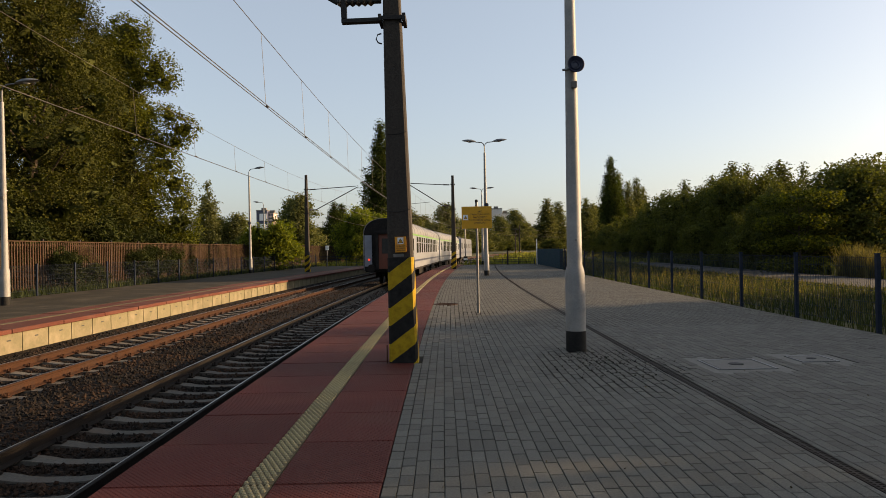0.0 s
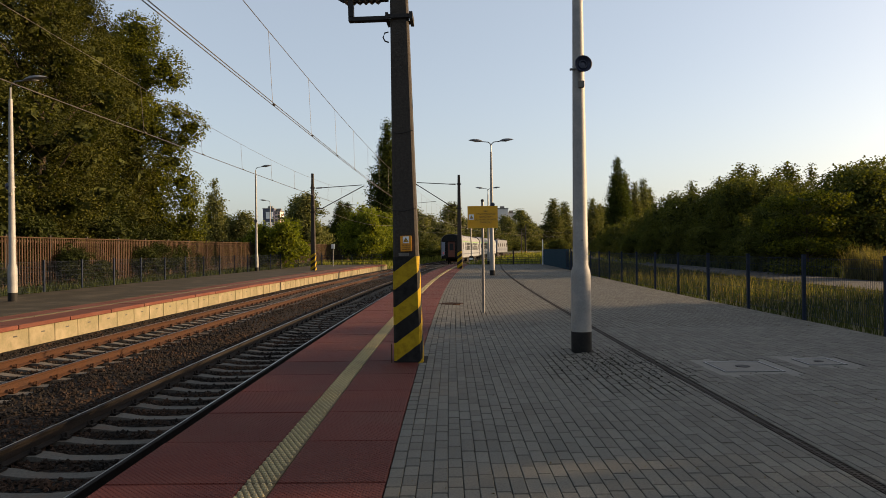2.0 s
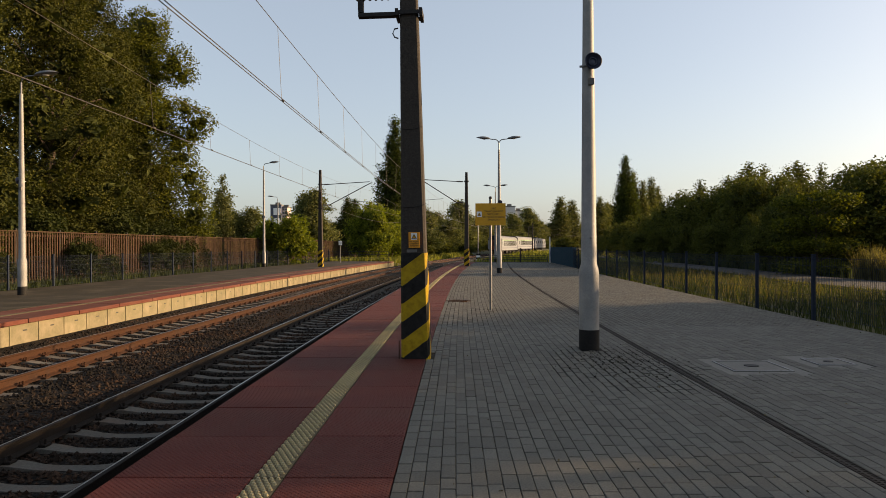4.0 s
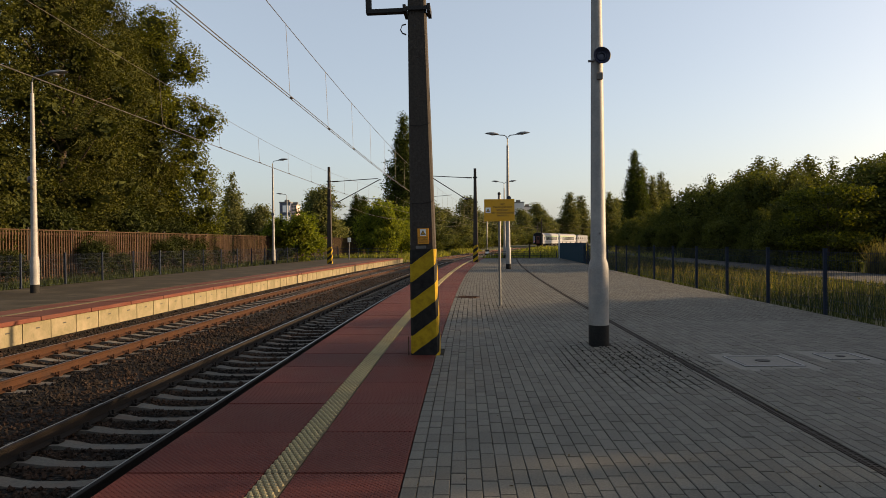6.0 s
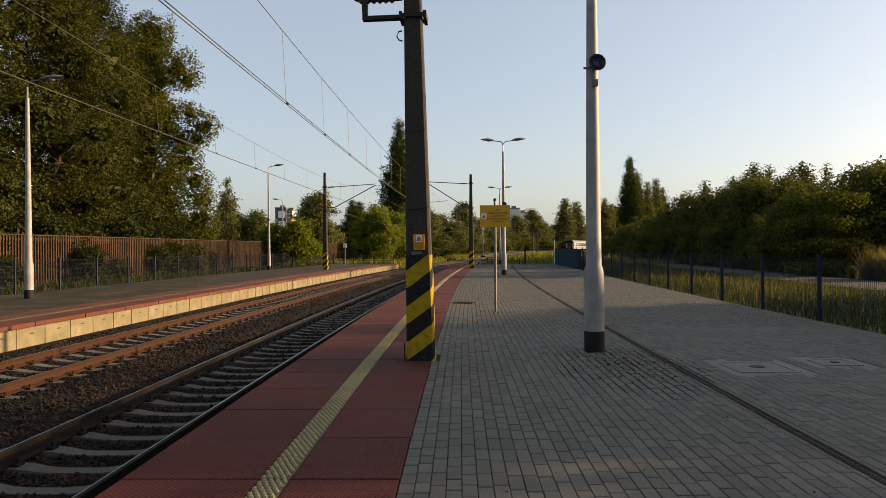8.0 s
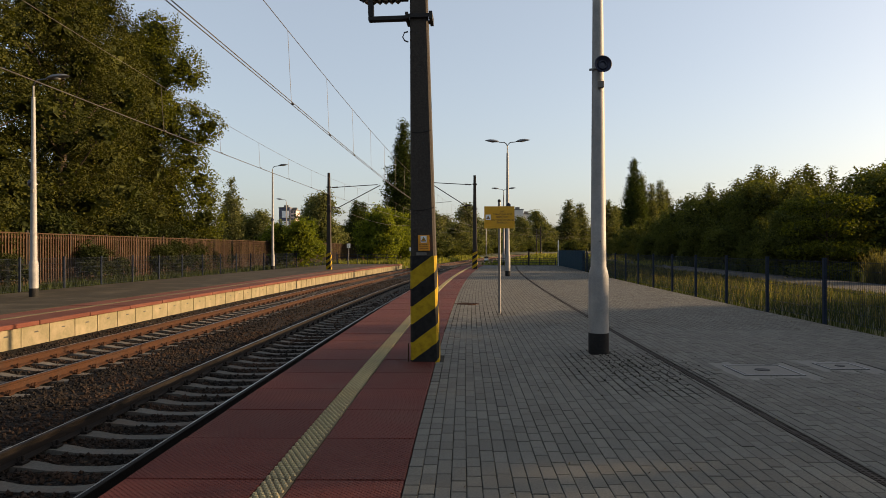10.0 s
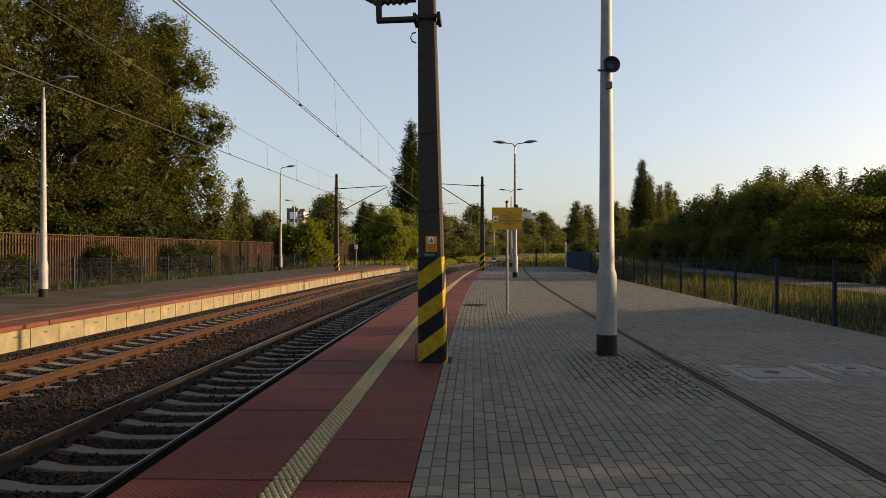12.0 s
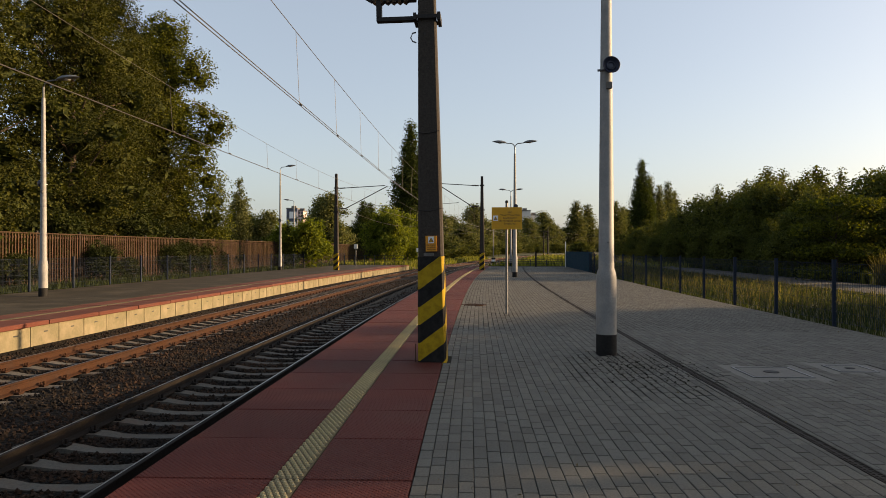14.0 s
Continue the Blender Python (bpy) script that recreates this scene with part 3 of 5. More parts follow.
def cantilever(parent, reach, side, hinge_low, hinge_high, wire_z, messenger_z, near=False):
    """Bracket pipes from the mast to the wires over a track; side -1 is to the left."""
    x = lambda d: side * d
    part("top_tube", Shape().tube([(x(0.75), 0, hinge_high), (x(reach), 0, messenger_z + 0.05)], 0.03, 8), DARK_STEEL, parent)
    part("strut", Shape().tube([(x(0.75), 0, hinge_low), (x(reach + 0.15), 0, messenger_z - 0.02)], 0.035, 8), DARK_STEEL, parent)
    if not near:
        part("steady_arm", Shape().tube([(x(reach * 0.55), 0, wire_z + 0.55), (x(reach + 0.25), 0, wire_z + 0.42), (x(reach - 0.3), 0, wire_z + 0.05)], 0.018, 6), DARK_STEEL, parent)
    part("insulator", insulator(Shape(), (x(0.25), 0, hinge_high - 0.02), (x(0.75), 0, hinge_high)), INSULATOR, parent, "ribbed dark insulator")
    part("insulator", insulator(Shape(), (x(0.25), 0, hinge_low), (x(0.75), 0, hinge_low)), INSULATOR, parent, "ribbed dark insulator")


INSULATOR = surface("insulator_glaze", (0.03, 0.018, 0.012), (0.06, 0.035, 0.022), 0.3, grain=20, stains=5, bump=0)


def mast(x, y, reach, side, height, near=False, z=0.0, turn=0.0, stripe_top=1.42, lean=0.0, foot=0.40):
    m = spot(x, y, z, turn) @ pose(0, 0, 0, 0, lean, 0)
    label = "square concrete catenary mast with yellow and black striped foot" if near else "distant concrete catenary mast with striped foot and bracket arm"
    base = thing("catenary_mast", label, "mast", m, "catenary masts")
    w = lambda zz: foot - 0.0285 * zz
    part("shaft", tapered(Shape(), w(stripe_top), w(height), stripe_top, height), MAST, base)
    part("striped_foot", tapered(Shape(), w(-0.3) + 0.012, w(stripe_top) + 0.012, -0.3, stripe_top), STRIPES, base, "yellow and black warning stripes")
    cantilever(base, reach, side, 4.95, 6.6, 4.72, 6.72, near)
    for zz in (4.67, 6.6):
        h = w(zz) / 2 + 0.02
        clamp = Shape().box(-h - 0.02, -h - 0.02, zz - 0.025, h + 0.02, -h, zz + 0.025).box(-h - 0.02, h, zz - 0.025, h + 0.02, h + 0.02, zz + 0.025)
        clamp.box(-h - 0.04, -h - 0.04, zz - 0.045, -h, h + 0.04, zz + 0.045).box(h, -h - 0.03, zz - 0.05, h + 0.045, h + 0.03, zz + 0.05)
        part("clamp", clamp, DARK_STEEL, base, "bolted steel mast clamp")
    return base


def wires():
    """Contact wires and messengers over both tracks, joined by droppers."""
    for name, o, low, high, first, twin, thick, drop in (("overhead_line", TRACK_1 - 0.08, 4.73, 6.42, 9.2, 0.07, 0.0085, 0.13), ("overhead_line", TRACK_2 - 0.35, 4.66, 6.1, 12.0, 0.03, 0.006, 0.55)):
        base = thing(name, "electric overhead contact line over the track", "overhead line", group="overhead lines")
        ss = steps(-30, 330, 3)
        span = 43.8
        sag = lambda s: high - drop * math.sin(math.pi * (((s - first) / span) % 1.0)) ** 1.0
        zig = lambda s: 0.22 * math.cos(math.pi * (s - first) / span)
        part("contact_wire", Shape().tube([arc(o + zig(s), s, low) for s in ss], thick, 5), WIRE, base)
        part("contact_wire", Shape().tube([arc(o + zig(s) + twin, s, low) for s in ss], thick, 5), WIRE, base)
        part("messenger_wire", Shape().tube([arc(o + zig(s) * 0.6, s, sag(s)) for s in ss], thick, 5), WIRE, base)
        s = first - 31.1
        while s < 150:
            if abs(((s - first) / span + 0.5) % 1.0 - 0.5) > 0.05:
                part("dropper", Shape().tube([arc(o + zig(s), s, low), arc(o + zig(s) * 0.6, s, sag(s))], 0.005, 4).tube([arc(o + zig(s) + 0.03, s - 0.05, low + 0.01), arc(o + zig(s) + 0.03, s + 0.05, low + 0.01)], 0.022, 5), WIRE, base)
            s += 4.1
    feeder = thing("feeder_cable", "thin cable slung between the far masts", "cable")
    part("cable", Shape().tube([arc(-12, s, 5.1 - 0.7 * math.sin(math.pi * ((s - 9) / 43.8 % 1.0))) for s in steps(52.8, 140.4, 2)], 0.011, 5), WIRE, feeder)


def letters(text, size, material, parent, m, label="", thick=0.001, align="CENTER"):
    cu = bpy.data.curves.new("writing", "FONT")
    cu.body, cu.size, cu.align_x, cu.align_y, cu.extrude = text, size, align, "CENTER", thick
    tmp = new("writing_tmp", cu)
    me = bpy.data.meshes.new_from_object(tmp.evaluated_get(bpy.context.evaluated_depsgraph_get()))
    bpy.data.objects.remove(tmp)
    return part("writing", me, material, parent, label, m)


FACING = pose(0, 0, 0, 90, 0, 0)


def warning_triangle(parent, m, size):
    h = size
    tri = [(0, h * 0.58), (-h * 0.52, -h * 0.34), (h * 0.52, -h * 0.34)]
    small = [(x * 0.68, y * 0.68) for x, y in tri]
    part("triangle", Shape().prism(tri, "z", 0, 0.0015), INK, parent, "black-edged warning triangle", m)
    part("triangle_field", Shape().prism(small, "z", 0.0015, 0.003), SIGN_YELLOW, parent, "", m)
    bolt = [(0.06, 0.26), (-0.12, 0.0), (0.0, 0.0), (-0.05, -0.17), (0.12, 0.08), (0.01, 0.08)]
    part("lightning_flash", Shape().prism([(x * h, y * h) for x, y in bolt], "z", 0.003, 0.0045), INK, parent, "", m)


def mast_near():
    base = mast(-0.445, 9.38, 3.4, -1, 7.6, True, turn=-1.0, lean=-0.95, foot=0.375)
    f = -0.187
    plate = part("warning_plate", Shape().box(-0.06, f - 0.005, 1.49, 0.09, f + 0.03, 1.70, bevel=0.002), SIGN_ORANGE, base, "orange electric shock warning plate")
    white = Shape().box(-0.025, f - 0.0075, 1.60, 0.055, f - 0.005, 1.69)
    part("white_field", white, WHITE, plate)
    m = pose(0.015, f - 0.008, 1.638) @ FACING
    warning_triangle(plate, m, 0.07)
    for i, t in enumerate(("Nie dotykać!", "Urządzenie", "elektryczne")):
        letters(t, 0.025, INK, plate, pose(0.015, f - 0.0065, 1.575 - 0.028 * i) @ FACING)
    arm = Shape().box(-0.70, -0.05, 4.655, -0.17, 0.05, 4.715, bevel=0.006).box(-0.70, -0.05, 4.715, -0.63, 0.05, 4.96, bevel=0.006).box(-0.74, -0.05, 4.93, -0.15, 0.05, 4.985, bevel=0.006)
    part("side_bracket", arm, DARK_STEEL, base, "dark steel side bracket")
    part("pipe_loop", Shape().tube([(-0.15, -0.1, 4.47), (-0.20, -0.1, 4.46), (-0.225, -0.1, 4.40), (-0.20, -0.1, 4.35), (-0.15, -0.1, 4.33)], 0.01, 6), DARK_STEEL, base)
    part("earth_wire", Shape().tube([(-0.22, -0.19, 0.0), (-0.215, -0.19, 0.25)], 0.008, 6), RUST, base)
    for z, x in ((1.95, 0.02), (2.42, -0.05), (2.95, 0.03), (3.45, -0.04), (3.98, 0.0), (4.44, -0.03)):
        face = -(0.375 - 0.0285 * z) / 2
        part("bolt_hole", Shape().lathe([(0.013, 0), (0.013, 0.004), (0.006, 0.005)], 10, pose(x, face + 0.001, z, 90, 0, 0)), INK, base)
    for z in (2.05, 3.1):
        h = (0.375 - 0.0285 * z) / 2 + 0.003
        part("tie_wire", Shape().tube([(-h, -h, z), (0.0, -h - 0.003, z - 0.015), (h, -h, z + 0.02)], 0.005, 5), DARK_STEEL, base)
    part("crack_patch", Shape().box(-0.09, -0.171, 1.43, 0.05, -0.166, 1.47), CONCRETE, base)


mast_near()
mast(1.28, 53.5, 3.3, -1, 7.3, stripe_top=1.35)


def slim_post(x, y, z):
    base = thing("signal_post", "slim pale trackside post with a striped foot", "post", pose(x, y, z))
    part("pole", Shape().tube([(0, 0, 0.9), (0, 0, 5.6)], 0.07, 10), GALVANISED, base)
    for i in range(5):
        part("foot_band", Shape().box(-0.22, -0.06, -0.1 + 0.22 * i, 0.22, 0.06, 0.12 + 0.22 * i), WHITE if i % 2 else BLACK, base, "white band" if i % 2 else "black band")


slim_post(3.2, 79.0, -0.3)
mast(-10.4, 54.8, 4.0, 1, 7.75, z=DECK_2, stripe_top=1.35)
mast(-6.2, 98.0, 3.7, 1, 7.6, z=-0.4)
mast(8.3, 121.0, 3.0, -1, 7.6, z=-0.6)
mast(19.5, 163.0, 3.0, -1, 7.6, z=-0.6)
mast(23.5, 207.0, 3.7, 1, 7.6, z=-0.6)
wires()


# ---- platform lamps ----
def lamp_head(parent, x, z, side, tilt):
    """A flat drop-shaped luminaire on the end of its arm."""
    verts, faces = [], []
    n = 14
    for i, (f, r, h) in enumerate(((0, 0.03, 0.0), (0.12, 0.09, 0.045), (0.35, 0.145, 0.075), (0.62, 0.15, 0.07), (0.85, 0.10, 0.04), (1.0, 0.03, 0.0))):
        for k in range(n):
            a = 2 * math.pi * k / n
            zz = math.sin(a)
            verts.append((f * 0.84, 1.15 * r * math.cos(a), 1.45 * h * (zz if zz > 0 else 0.45 * zz)))
    faces = [(i * n + k, i * n + (k + 1) % n, (i + 1) * n + (k + 1) % n, (i + 1) * n + k) for i in range(5) for k in range(n)] + [tuple(range(n)), tuple(range(5 * n, 6 * n))]
    m = pose(x, 0, z, 0, 0, 0 if side > 0 else 180) @ pose(0, 0, 0, 0, tilt, 0)
    h = part("lamp_head", Shape().add(verts, faces), LAMP_GREY, parent, "grey drop-shaped lamp head", m, True)
    part("lamp_glass", Shape().lathe([(0.02, -0.075), (0.09, -0.06), (0.12, -0.03)], 14), LAMP_GLASS, h, "milky lamp cover", pose(0.4, 0, 0), True)


LAMP_GREY = surface("lamp_grey", (0.09, 0.095, 0.10), (0.14, 0.147, 0.155), 0.45, grain=20, stains=6, bump=0.02)
LAMP_GLASS = surface("lamp_cover", (0.5, 0.5, 0.5), (0.6, 0.6, 0.58), 0.25, grain=20, stains=6, bump=0)


def horn(parent, m):
    b = part("loudspeaker", Shape().lathe([(0.04, -0.17), (0.065, -0.155), (0.07, -0.09), (0.08, -0.05), (0.113, 0.0), (0.125, 0.016), (0.118, 0.02), (0.112, 0.004), (0.07, -0.03), (0.062, -0.012), (0.052, -0.010), (0.046, -0.03), (0.02, -0.02)], 26), SPEAKER_BLUE, parent, "dark blue horn loudspeaker", m, True)
    part("bracket", Shape().tube([(0, 0, -0.12), (-0.1, -0.02, -0.14), (-0.16, -0.02, -0.16)], 0.018, 6), GALVANISED, b)


def lamp_post(x, y, heads, height=7.55, z=0.0, near=False, speaker=None, arm_turn=0.0):
    label = "white-painted tapering lamp post with black foot on the platform" if heads == 2 else "pale lamp post with one arm on the opposite platform"
    base = thing("platform_lamp", label, "lamp post", spot(x, y, z, arm_turn), "platform lamps")
    part("foot_band", Shape().lathe([(0.148, -0.2), (0.148, 0.285), (0.146, 0.29)], 28), BLACK, base, "black-painted foot", smooth=True)
    part("pole", Shape().lathe([(0.145, 0.29), (0.145, 1.10), (0.135, 1.18), (0.112, 1.25), (0.095, 3.2), (0.075, 5.2), (0.058, height - 0.5), (0.058, height - 0.48)], 28), POLE, base, smooth=True)
    part("pole_top", Shape().tube([(0, 0, height - 0.5), (0, 0, height - 0.1)], 0.035, 10), GALVANISED, base)
    part("door_button", Shape().lathe([(0.014, 0), (0.014, 0.01), (0.006, 0.012)], 10, pose(0.005, -0.108, 1.62, 90, 0, 0)), GALVANISED, base)
    for side in ((-1, 1) if heads == 2 else (1,)):
        part("arm", Shape().tube([(0, 0, height - 0.15), (side * 0.04, 0, height + 0.0), (side * 0.16, 0, height + 0.1), (side * 0.5, 0, height + 0.13)], [0.03, 0.028, 0.026, 0.024], 8), GALVANISED, base)
        lamp_head(base, side * 0.45, height + 0.14, side, -6)
    if speaker:
        horn(base, pose(*speaker))
        part("speaker_box", Shape().box(-0.02, -0.13, speaker[2] - 0.32, 0.06, -0.08, speaker[2] - 0.22, bevel=0.006), CONCRETE, base, "small grey junction box")
        part("strap", Shape().lathe([(0.088, speaker[2] - 0.045), (0.088, speaker[2] - 0.025)], 20), GALVANISED, base)


lamp_post(2.045, 10.03, 2, near=True, speaker=(0.035, -0.20, 4.15, 82, 0, 4))
lamp_post(2.79, 38.9, 2, height=7.47, speaker=(0.05, -0.14, 4.0, 82, 0, 0))
lamp_post(4.62, 70.0, 2)
lamp_post(-14.4, 22.9, 1, height=7.25, z=DECK_2, speaker=(-0.12, 0.0, 3.85, 90, 0, -90))
lamp_post(-14.95, 54.8, 1, height=8.2, z=DECK_2, speaker=(0.0, -0.1, 4.0, 90, 0, 0))
lamp_post(-20.2, 80.0, 1, height=7.6, z=-0.3, arm_turn=180)


# ---- signs and covers on the near platform ----
def track_sign():
    base = thing("warning_sign", "yellow overhead line warning board on a steel post", "sign", arc_pose(0.80, 16.2, -0.034, 1.0))
    part("post", Shape().tube([(0, 0, -0.2), (0, 0, 2.66)], 0.03, 12), GALVANISED, base, smooth=True)
    part("post_cap", Shape().lathe([(0.035, 2.66), (0.036, 2.7), (0.02, 2.72)], 12), BLACK, base)
    board = part("board", Shape().box(-0.355, -0.05, 2.035, 0.355, -0.035, 2.555, bevel=0.003), SIGN_YELLOW, base, "yellow sheet-metal board")
    part("white_field", Shape().box(-0.325, -0.053, 2.235, -0.205, -0.05, 2.36), WHITE, board)
    warning_triangle(board, pose(-0.265, -0.0535, 2.29) @ FACING, 0.085)
    for i, t in enumerate(("SIEĆ", "TRAKCYJNA POD", "NAPIĘCIEM !", "DOTKNIĘCIE GROZI", "ŚMIERCIĄ !")):
        letters(t, 0.057, INK, board, pose(0.075, -0.0515, 2.43 - 0.066 * i) @ FACING)
    part("back_rail", Shape().box(-0.3, -0.035, 2.4, 0.3, -0.02, 2.43).box(-0.3, -0.035, 2.15, 0.3, -0.02, 2.18), GALVANISED, base)


track_sign()


def covers():
    for o, s, k, small in ((3.72, 8.62, 1.0, False), (4.83, 8.93, 0.66, True)):
        base = thing("access_hatch", "small steel-rimmed concrete hatch in the paving" if small else "concrete-filled steel access hatch set in the paving", "hatch", arc_pose(o, s, 0.0), "hatches in the paving")
        rim = Shape()
        e, i = 0.36 * k, 0.36 * k - 0.025
        for x0, y0, x1, y1 in ((-e, -e, e, -i), (-e, i, e, e), (-e, -i, -i, i), (i, -i, e, i)):
            rim.box(x0, y0, -0.02, x1, y1, 0.006)
        part("rim", rim, GALVANISED, base, "worn steel rim")
        part("bedding", Shape().box(-e - 0.155, -e - 0.32, -0.05, e + 0.155, e + 0.32, -0.005, bevel=0.004), CONCRETE, base, "pale concrete surround of the hatch")
        part("groove", Shape().box(-i, -i, -0.02, i, i, -0.001), JOINT, base, "dirt-filled groove round the lid")
        part("lid", Shape().box(-i + 0.018, -i + 0.018, -0.02, i - 0.018, i - 0.018, 0.004, bevel=0.004), CONCRETE, base, "worn concrete lid")
        part("centre_plate", Shape().lathe([(0.09 * k, 0.0), (0.09 * k, 0.010), (0.07 * k, 0.012)], 20), DARK_STEEL, base)
    base = thing("manhole_cover", "round cast-iron manhole cover in the platform", "manhole cover", arc_pose(0.01, 19.0, 0.0))
    lid = Shape().lathe([(0.33, -0.02), (0.33, 0.008), (0.30, 0.010), (0.29, 0.006), (0.05, 0.006)], 32)
    part("lid", lid, RUST, base)
    ribs = Shape()
    for k in range(-4, 5):
        w = math.sqrt(0.27 ** 2 - (k * 0.06) ** 2)
        ribs.box(-w, k * 0.06 - 0.012, 0.005, w, k * 0.06 + 0.012, 0.011)
    part("rib", ribs, RUST, base)


covers()


def drain():
    base = thing("drainage_channel", "narrow slotted drainage channel across the paving", "drain", kind="structure")
    part("channel", swept(Shape(), [(DRAIN - 0.044, -0.1), (DRAIN - 0.044, 0.001), (DRAIN - 0.038, 0.001), (DRAIN - 0.038, -0.03), (DRAIN + 0.038, -0.03), (DRAIN + 0.038, 0.001), (DRAIN + 0.044, 0.001), (DRAIN + 0.044, -0.1)], 1, END_1 - 1, 1), DRAIN_IRON, base, "dark channel body")
    grate = Shape()
    s = 3.0
    while s < 26:
        grate.box(-0.037, -0.009, -0.02, 0.037, 0.009, -0.003, arc_pose(DRAIN, s))
        s += 0.036
    swept(grate, [(DRAIN - 0.008, -0.02), (DRAIN - 0.008, -0.002), (DRAIN + 0.008, -0.002), (DRAIN + 0.008, -0.02)], 3, END_1 - 1, 1)
    part("grating", grate, DRAIN_IRON, base, "slotted cast-iron grating", kind="stuff")


drain()


# ---- fences ----
def mesh_panel(width, height, gap=0.06):
    """Welded wire panel with folded horizontal bars; x along the fence."""
    s = Shape()
    n = int(width / gap)
    for i in range(n + 1):
        x = -width / 2 + width * i / n
        s.box(x - 0.0019, -0.0019, 0.06, x + 0.0019, 0.0019, height)
    for z in (0.08, 0.28, 0.48, 0.68, 0.88, 1.08, height - 0.02):
        s.box(-width / 2, -0.007, z - 0.0028, width / 2, -0.0015, z + 0.0028)
    return s.mesh("mesh_panel")


def wire_fence(name, label, o, first, last, pitch, height, z):
    base = thing(name, label, "fence", kind="")
    post = Shape().box(-0.032, -0.032, -0.4, 0.032, 0.032, height + 0.04, bevel=0.004).box(-0.038, -0.038, height + 0.04, 0.038, 0.038, height + 0.06).mesh("post")
    panel = mesh_panel(pitch - 0.07, height)
    s = first
    rng = random.Random(int(first * 10))
    while s < last:
        part("post", post, FENCE_PAINT, base, m=arc_pose(o, s, z))
        part("mesh_panel", panel, FENCE_PAINT, base, m=arc_pose(o, s + pitch / 2, z, 90 + rng.uniform(-0.3, 0.3)))
        s += pitch
    part("post", post, FENCE_PAINT, base, m=arc_pose(o, s, z))
    return base


wire_fence("platform_fence", "dark green welded mesh fence along the platform edge", FENCE, 14.2 - 7 * 2.72, 48, 2.72, 1.26, 0.0)
wire_fence("platform_fence", "dark mesh fence behind the opposite platform", -17.0, 11.4, 73, 2.72, 1.3, -0.1)


def railing(a, b, height, n, label):
    base = thing("end_railing", label, "railing")
    a, b = Vector(a), Vector(b)
    for i in range(n + 1):
        p = a.lerp(b, i / n)
        part("post", Shape().box(p.x - 0.03, p.y - 0.03, p.z - 0.3, p.x + 0.03, p.y + 0.03, p.z + height), FENCE_PAINT, base)
    for k in (0.35, 0.7, 1.0):
        part("bar", Shape().tube([a + Vector((0, 0, height * k)), b + Vector((0, 0, height * k))], 0.022, 6), FENCE_PAINT, base)


railing(arc(0.3, 67.5, 0.0), arc(6.6, 67.8, 0.0), 0.62, 4, "dark steel railing at the platform end")
railing(arc(-16.8, END_2 - 0.5, -0.1), arc(-10.2, END_2 - 0.3, -0.1), 1.1, 6, "dark railing across the far platform end")
tagged(part("gate_post", Shape().box(-0.08, -0.08, -0.2, 0.08, 0.08, 1.35, bevel=0.01), DARK_STEEL, m=arc_pose(3.95, 65.5, 0.0)), "stout dark post at the platform end", "post")


def blue_fence():
    base = thing("sheet_fence", "blue corrugated metal sheet fence beside the platform", "fence")
    n = 12
    for i in range(n):
        s0 = 48.5 + i * 1.5
        sheet = Shape()
        k = 16
        verts, faces = [], []
        for j in range(k + 1):
            s = s0 + 1.49 * j / k
            w = 0.03 if j % 4 in (1, 2) else 0.0
            verts += [arc(7.35 - 0.035 * (s - 48.5) - w, s, -0.1), arc(7.35 - 0.035 * (s - 48.5) - w, s, 1.42)]
        faces = [(2 * j, 2 * j + 2, 2 * j + 3, 2 * j + 1) for j in range(k)]
        back = [(Vector(v) + Vector((0.02, 0, 0))) for v in verts]
        nv = len(verts)
        sheet.add(verts + back, faces + [tuple(i2 + nv for i2 in reversed(q)) for q in faces] + [(2 * j + 1, 2 * j + 3, 2 * j + 3 + nv, 2 * j + 1 + nv) for j in range(k)])
        part("sheet", sheet, BLUE, base)
    for i in range(0, n + 1, 2):
        s = 48.5 + i * 1.5
        part("post", Shape().box(-0.03, -0.03, -0.3, 0.03, 0.03, 1.52, arc_pose(7.45 - 0.035 * (s - 48.5), s)), DARK_STEEL, base)
    tagged(part("marker_post", Shape().lathe([(0.04, -0.2), (0.04, 2.3), (0.03, 2.33)], 10), WHITE, m=arc_pose(6.6, 63.5, 0.0)), "slim white post beside the blue fence", "post")


blue_fence()


def slat_fence():
    base = thing("slat_fence", "tall brown wooden slat fence with dark posts", "fence")
    slats = [Shape().box(-0.012, -0.038, 0.0, 0.012, 0.038, h, bevel=0.004).mesh("slat") for h in (2.42, 2.46, 2.5)]
    rest = Shape()
    rng = random.Random(12)
    s, k = 20.0, 0
    while s < 118:
        me = rng.choice(slats)
        m = arc_pose(-19.6, s, -0.2 + rng.uniform(-0.02, 0.02), rng.uniform(-4, 4))
        if 24 < s < 72 and k < 300:
            part("slat", me, WOOD, base, m=m)
            k += 1
        else:
            rest.add([m @ v.co for v in me.vertices], [tuple(p.vertices) for p in me.polygons])
        s += 0.185
    part("slats_beyond", rest, WOOD, base, kind="stuff")
    for z in (0.05, 2.05):
        part("crossbar", swept(Shape(), [(-19.68, z), (-19.63, z), (-19.63, z + 0.09), (-19.68, z + 0.09)], 20, 118, 3), WOOD, base)
    part("cap_rail", swept(Shape(), [(-19.66, 2.25), (-19.54, 2.25), (-19.54, 2.30), (-19.66, 2.30)], 20, 118, 3), WOOD, base)
    post = Shape().box(-0.05, -0.05, -0.3, 0.05, 0.05, 2.6, bevel=0.006).mesh("post")
    s = 20.0
    while s < 118:
        part("post", post, DARK_STEEL, base, m=arc_pose(-19.74, s, -0.2))
        s += 3.1


slat_fence()


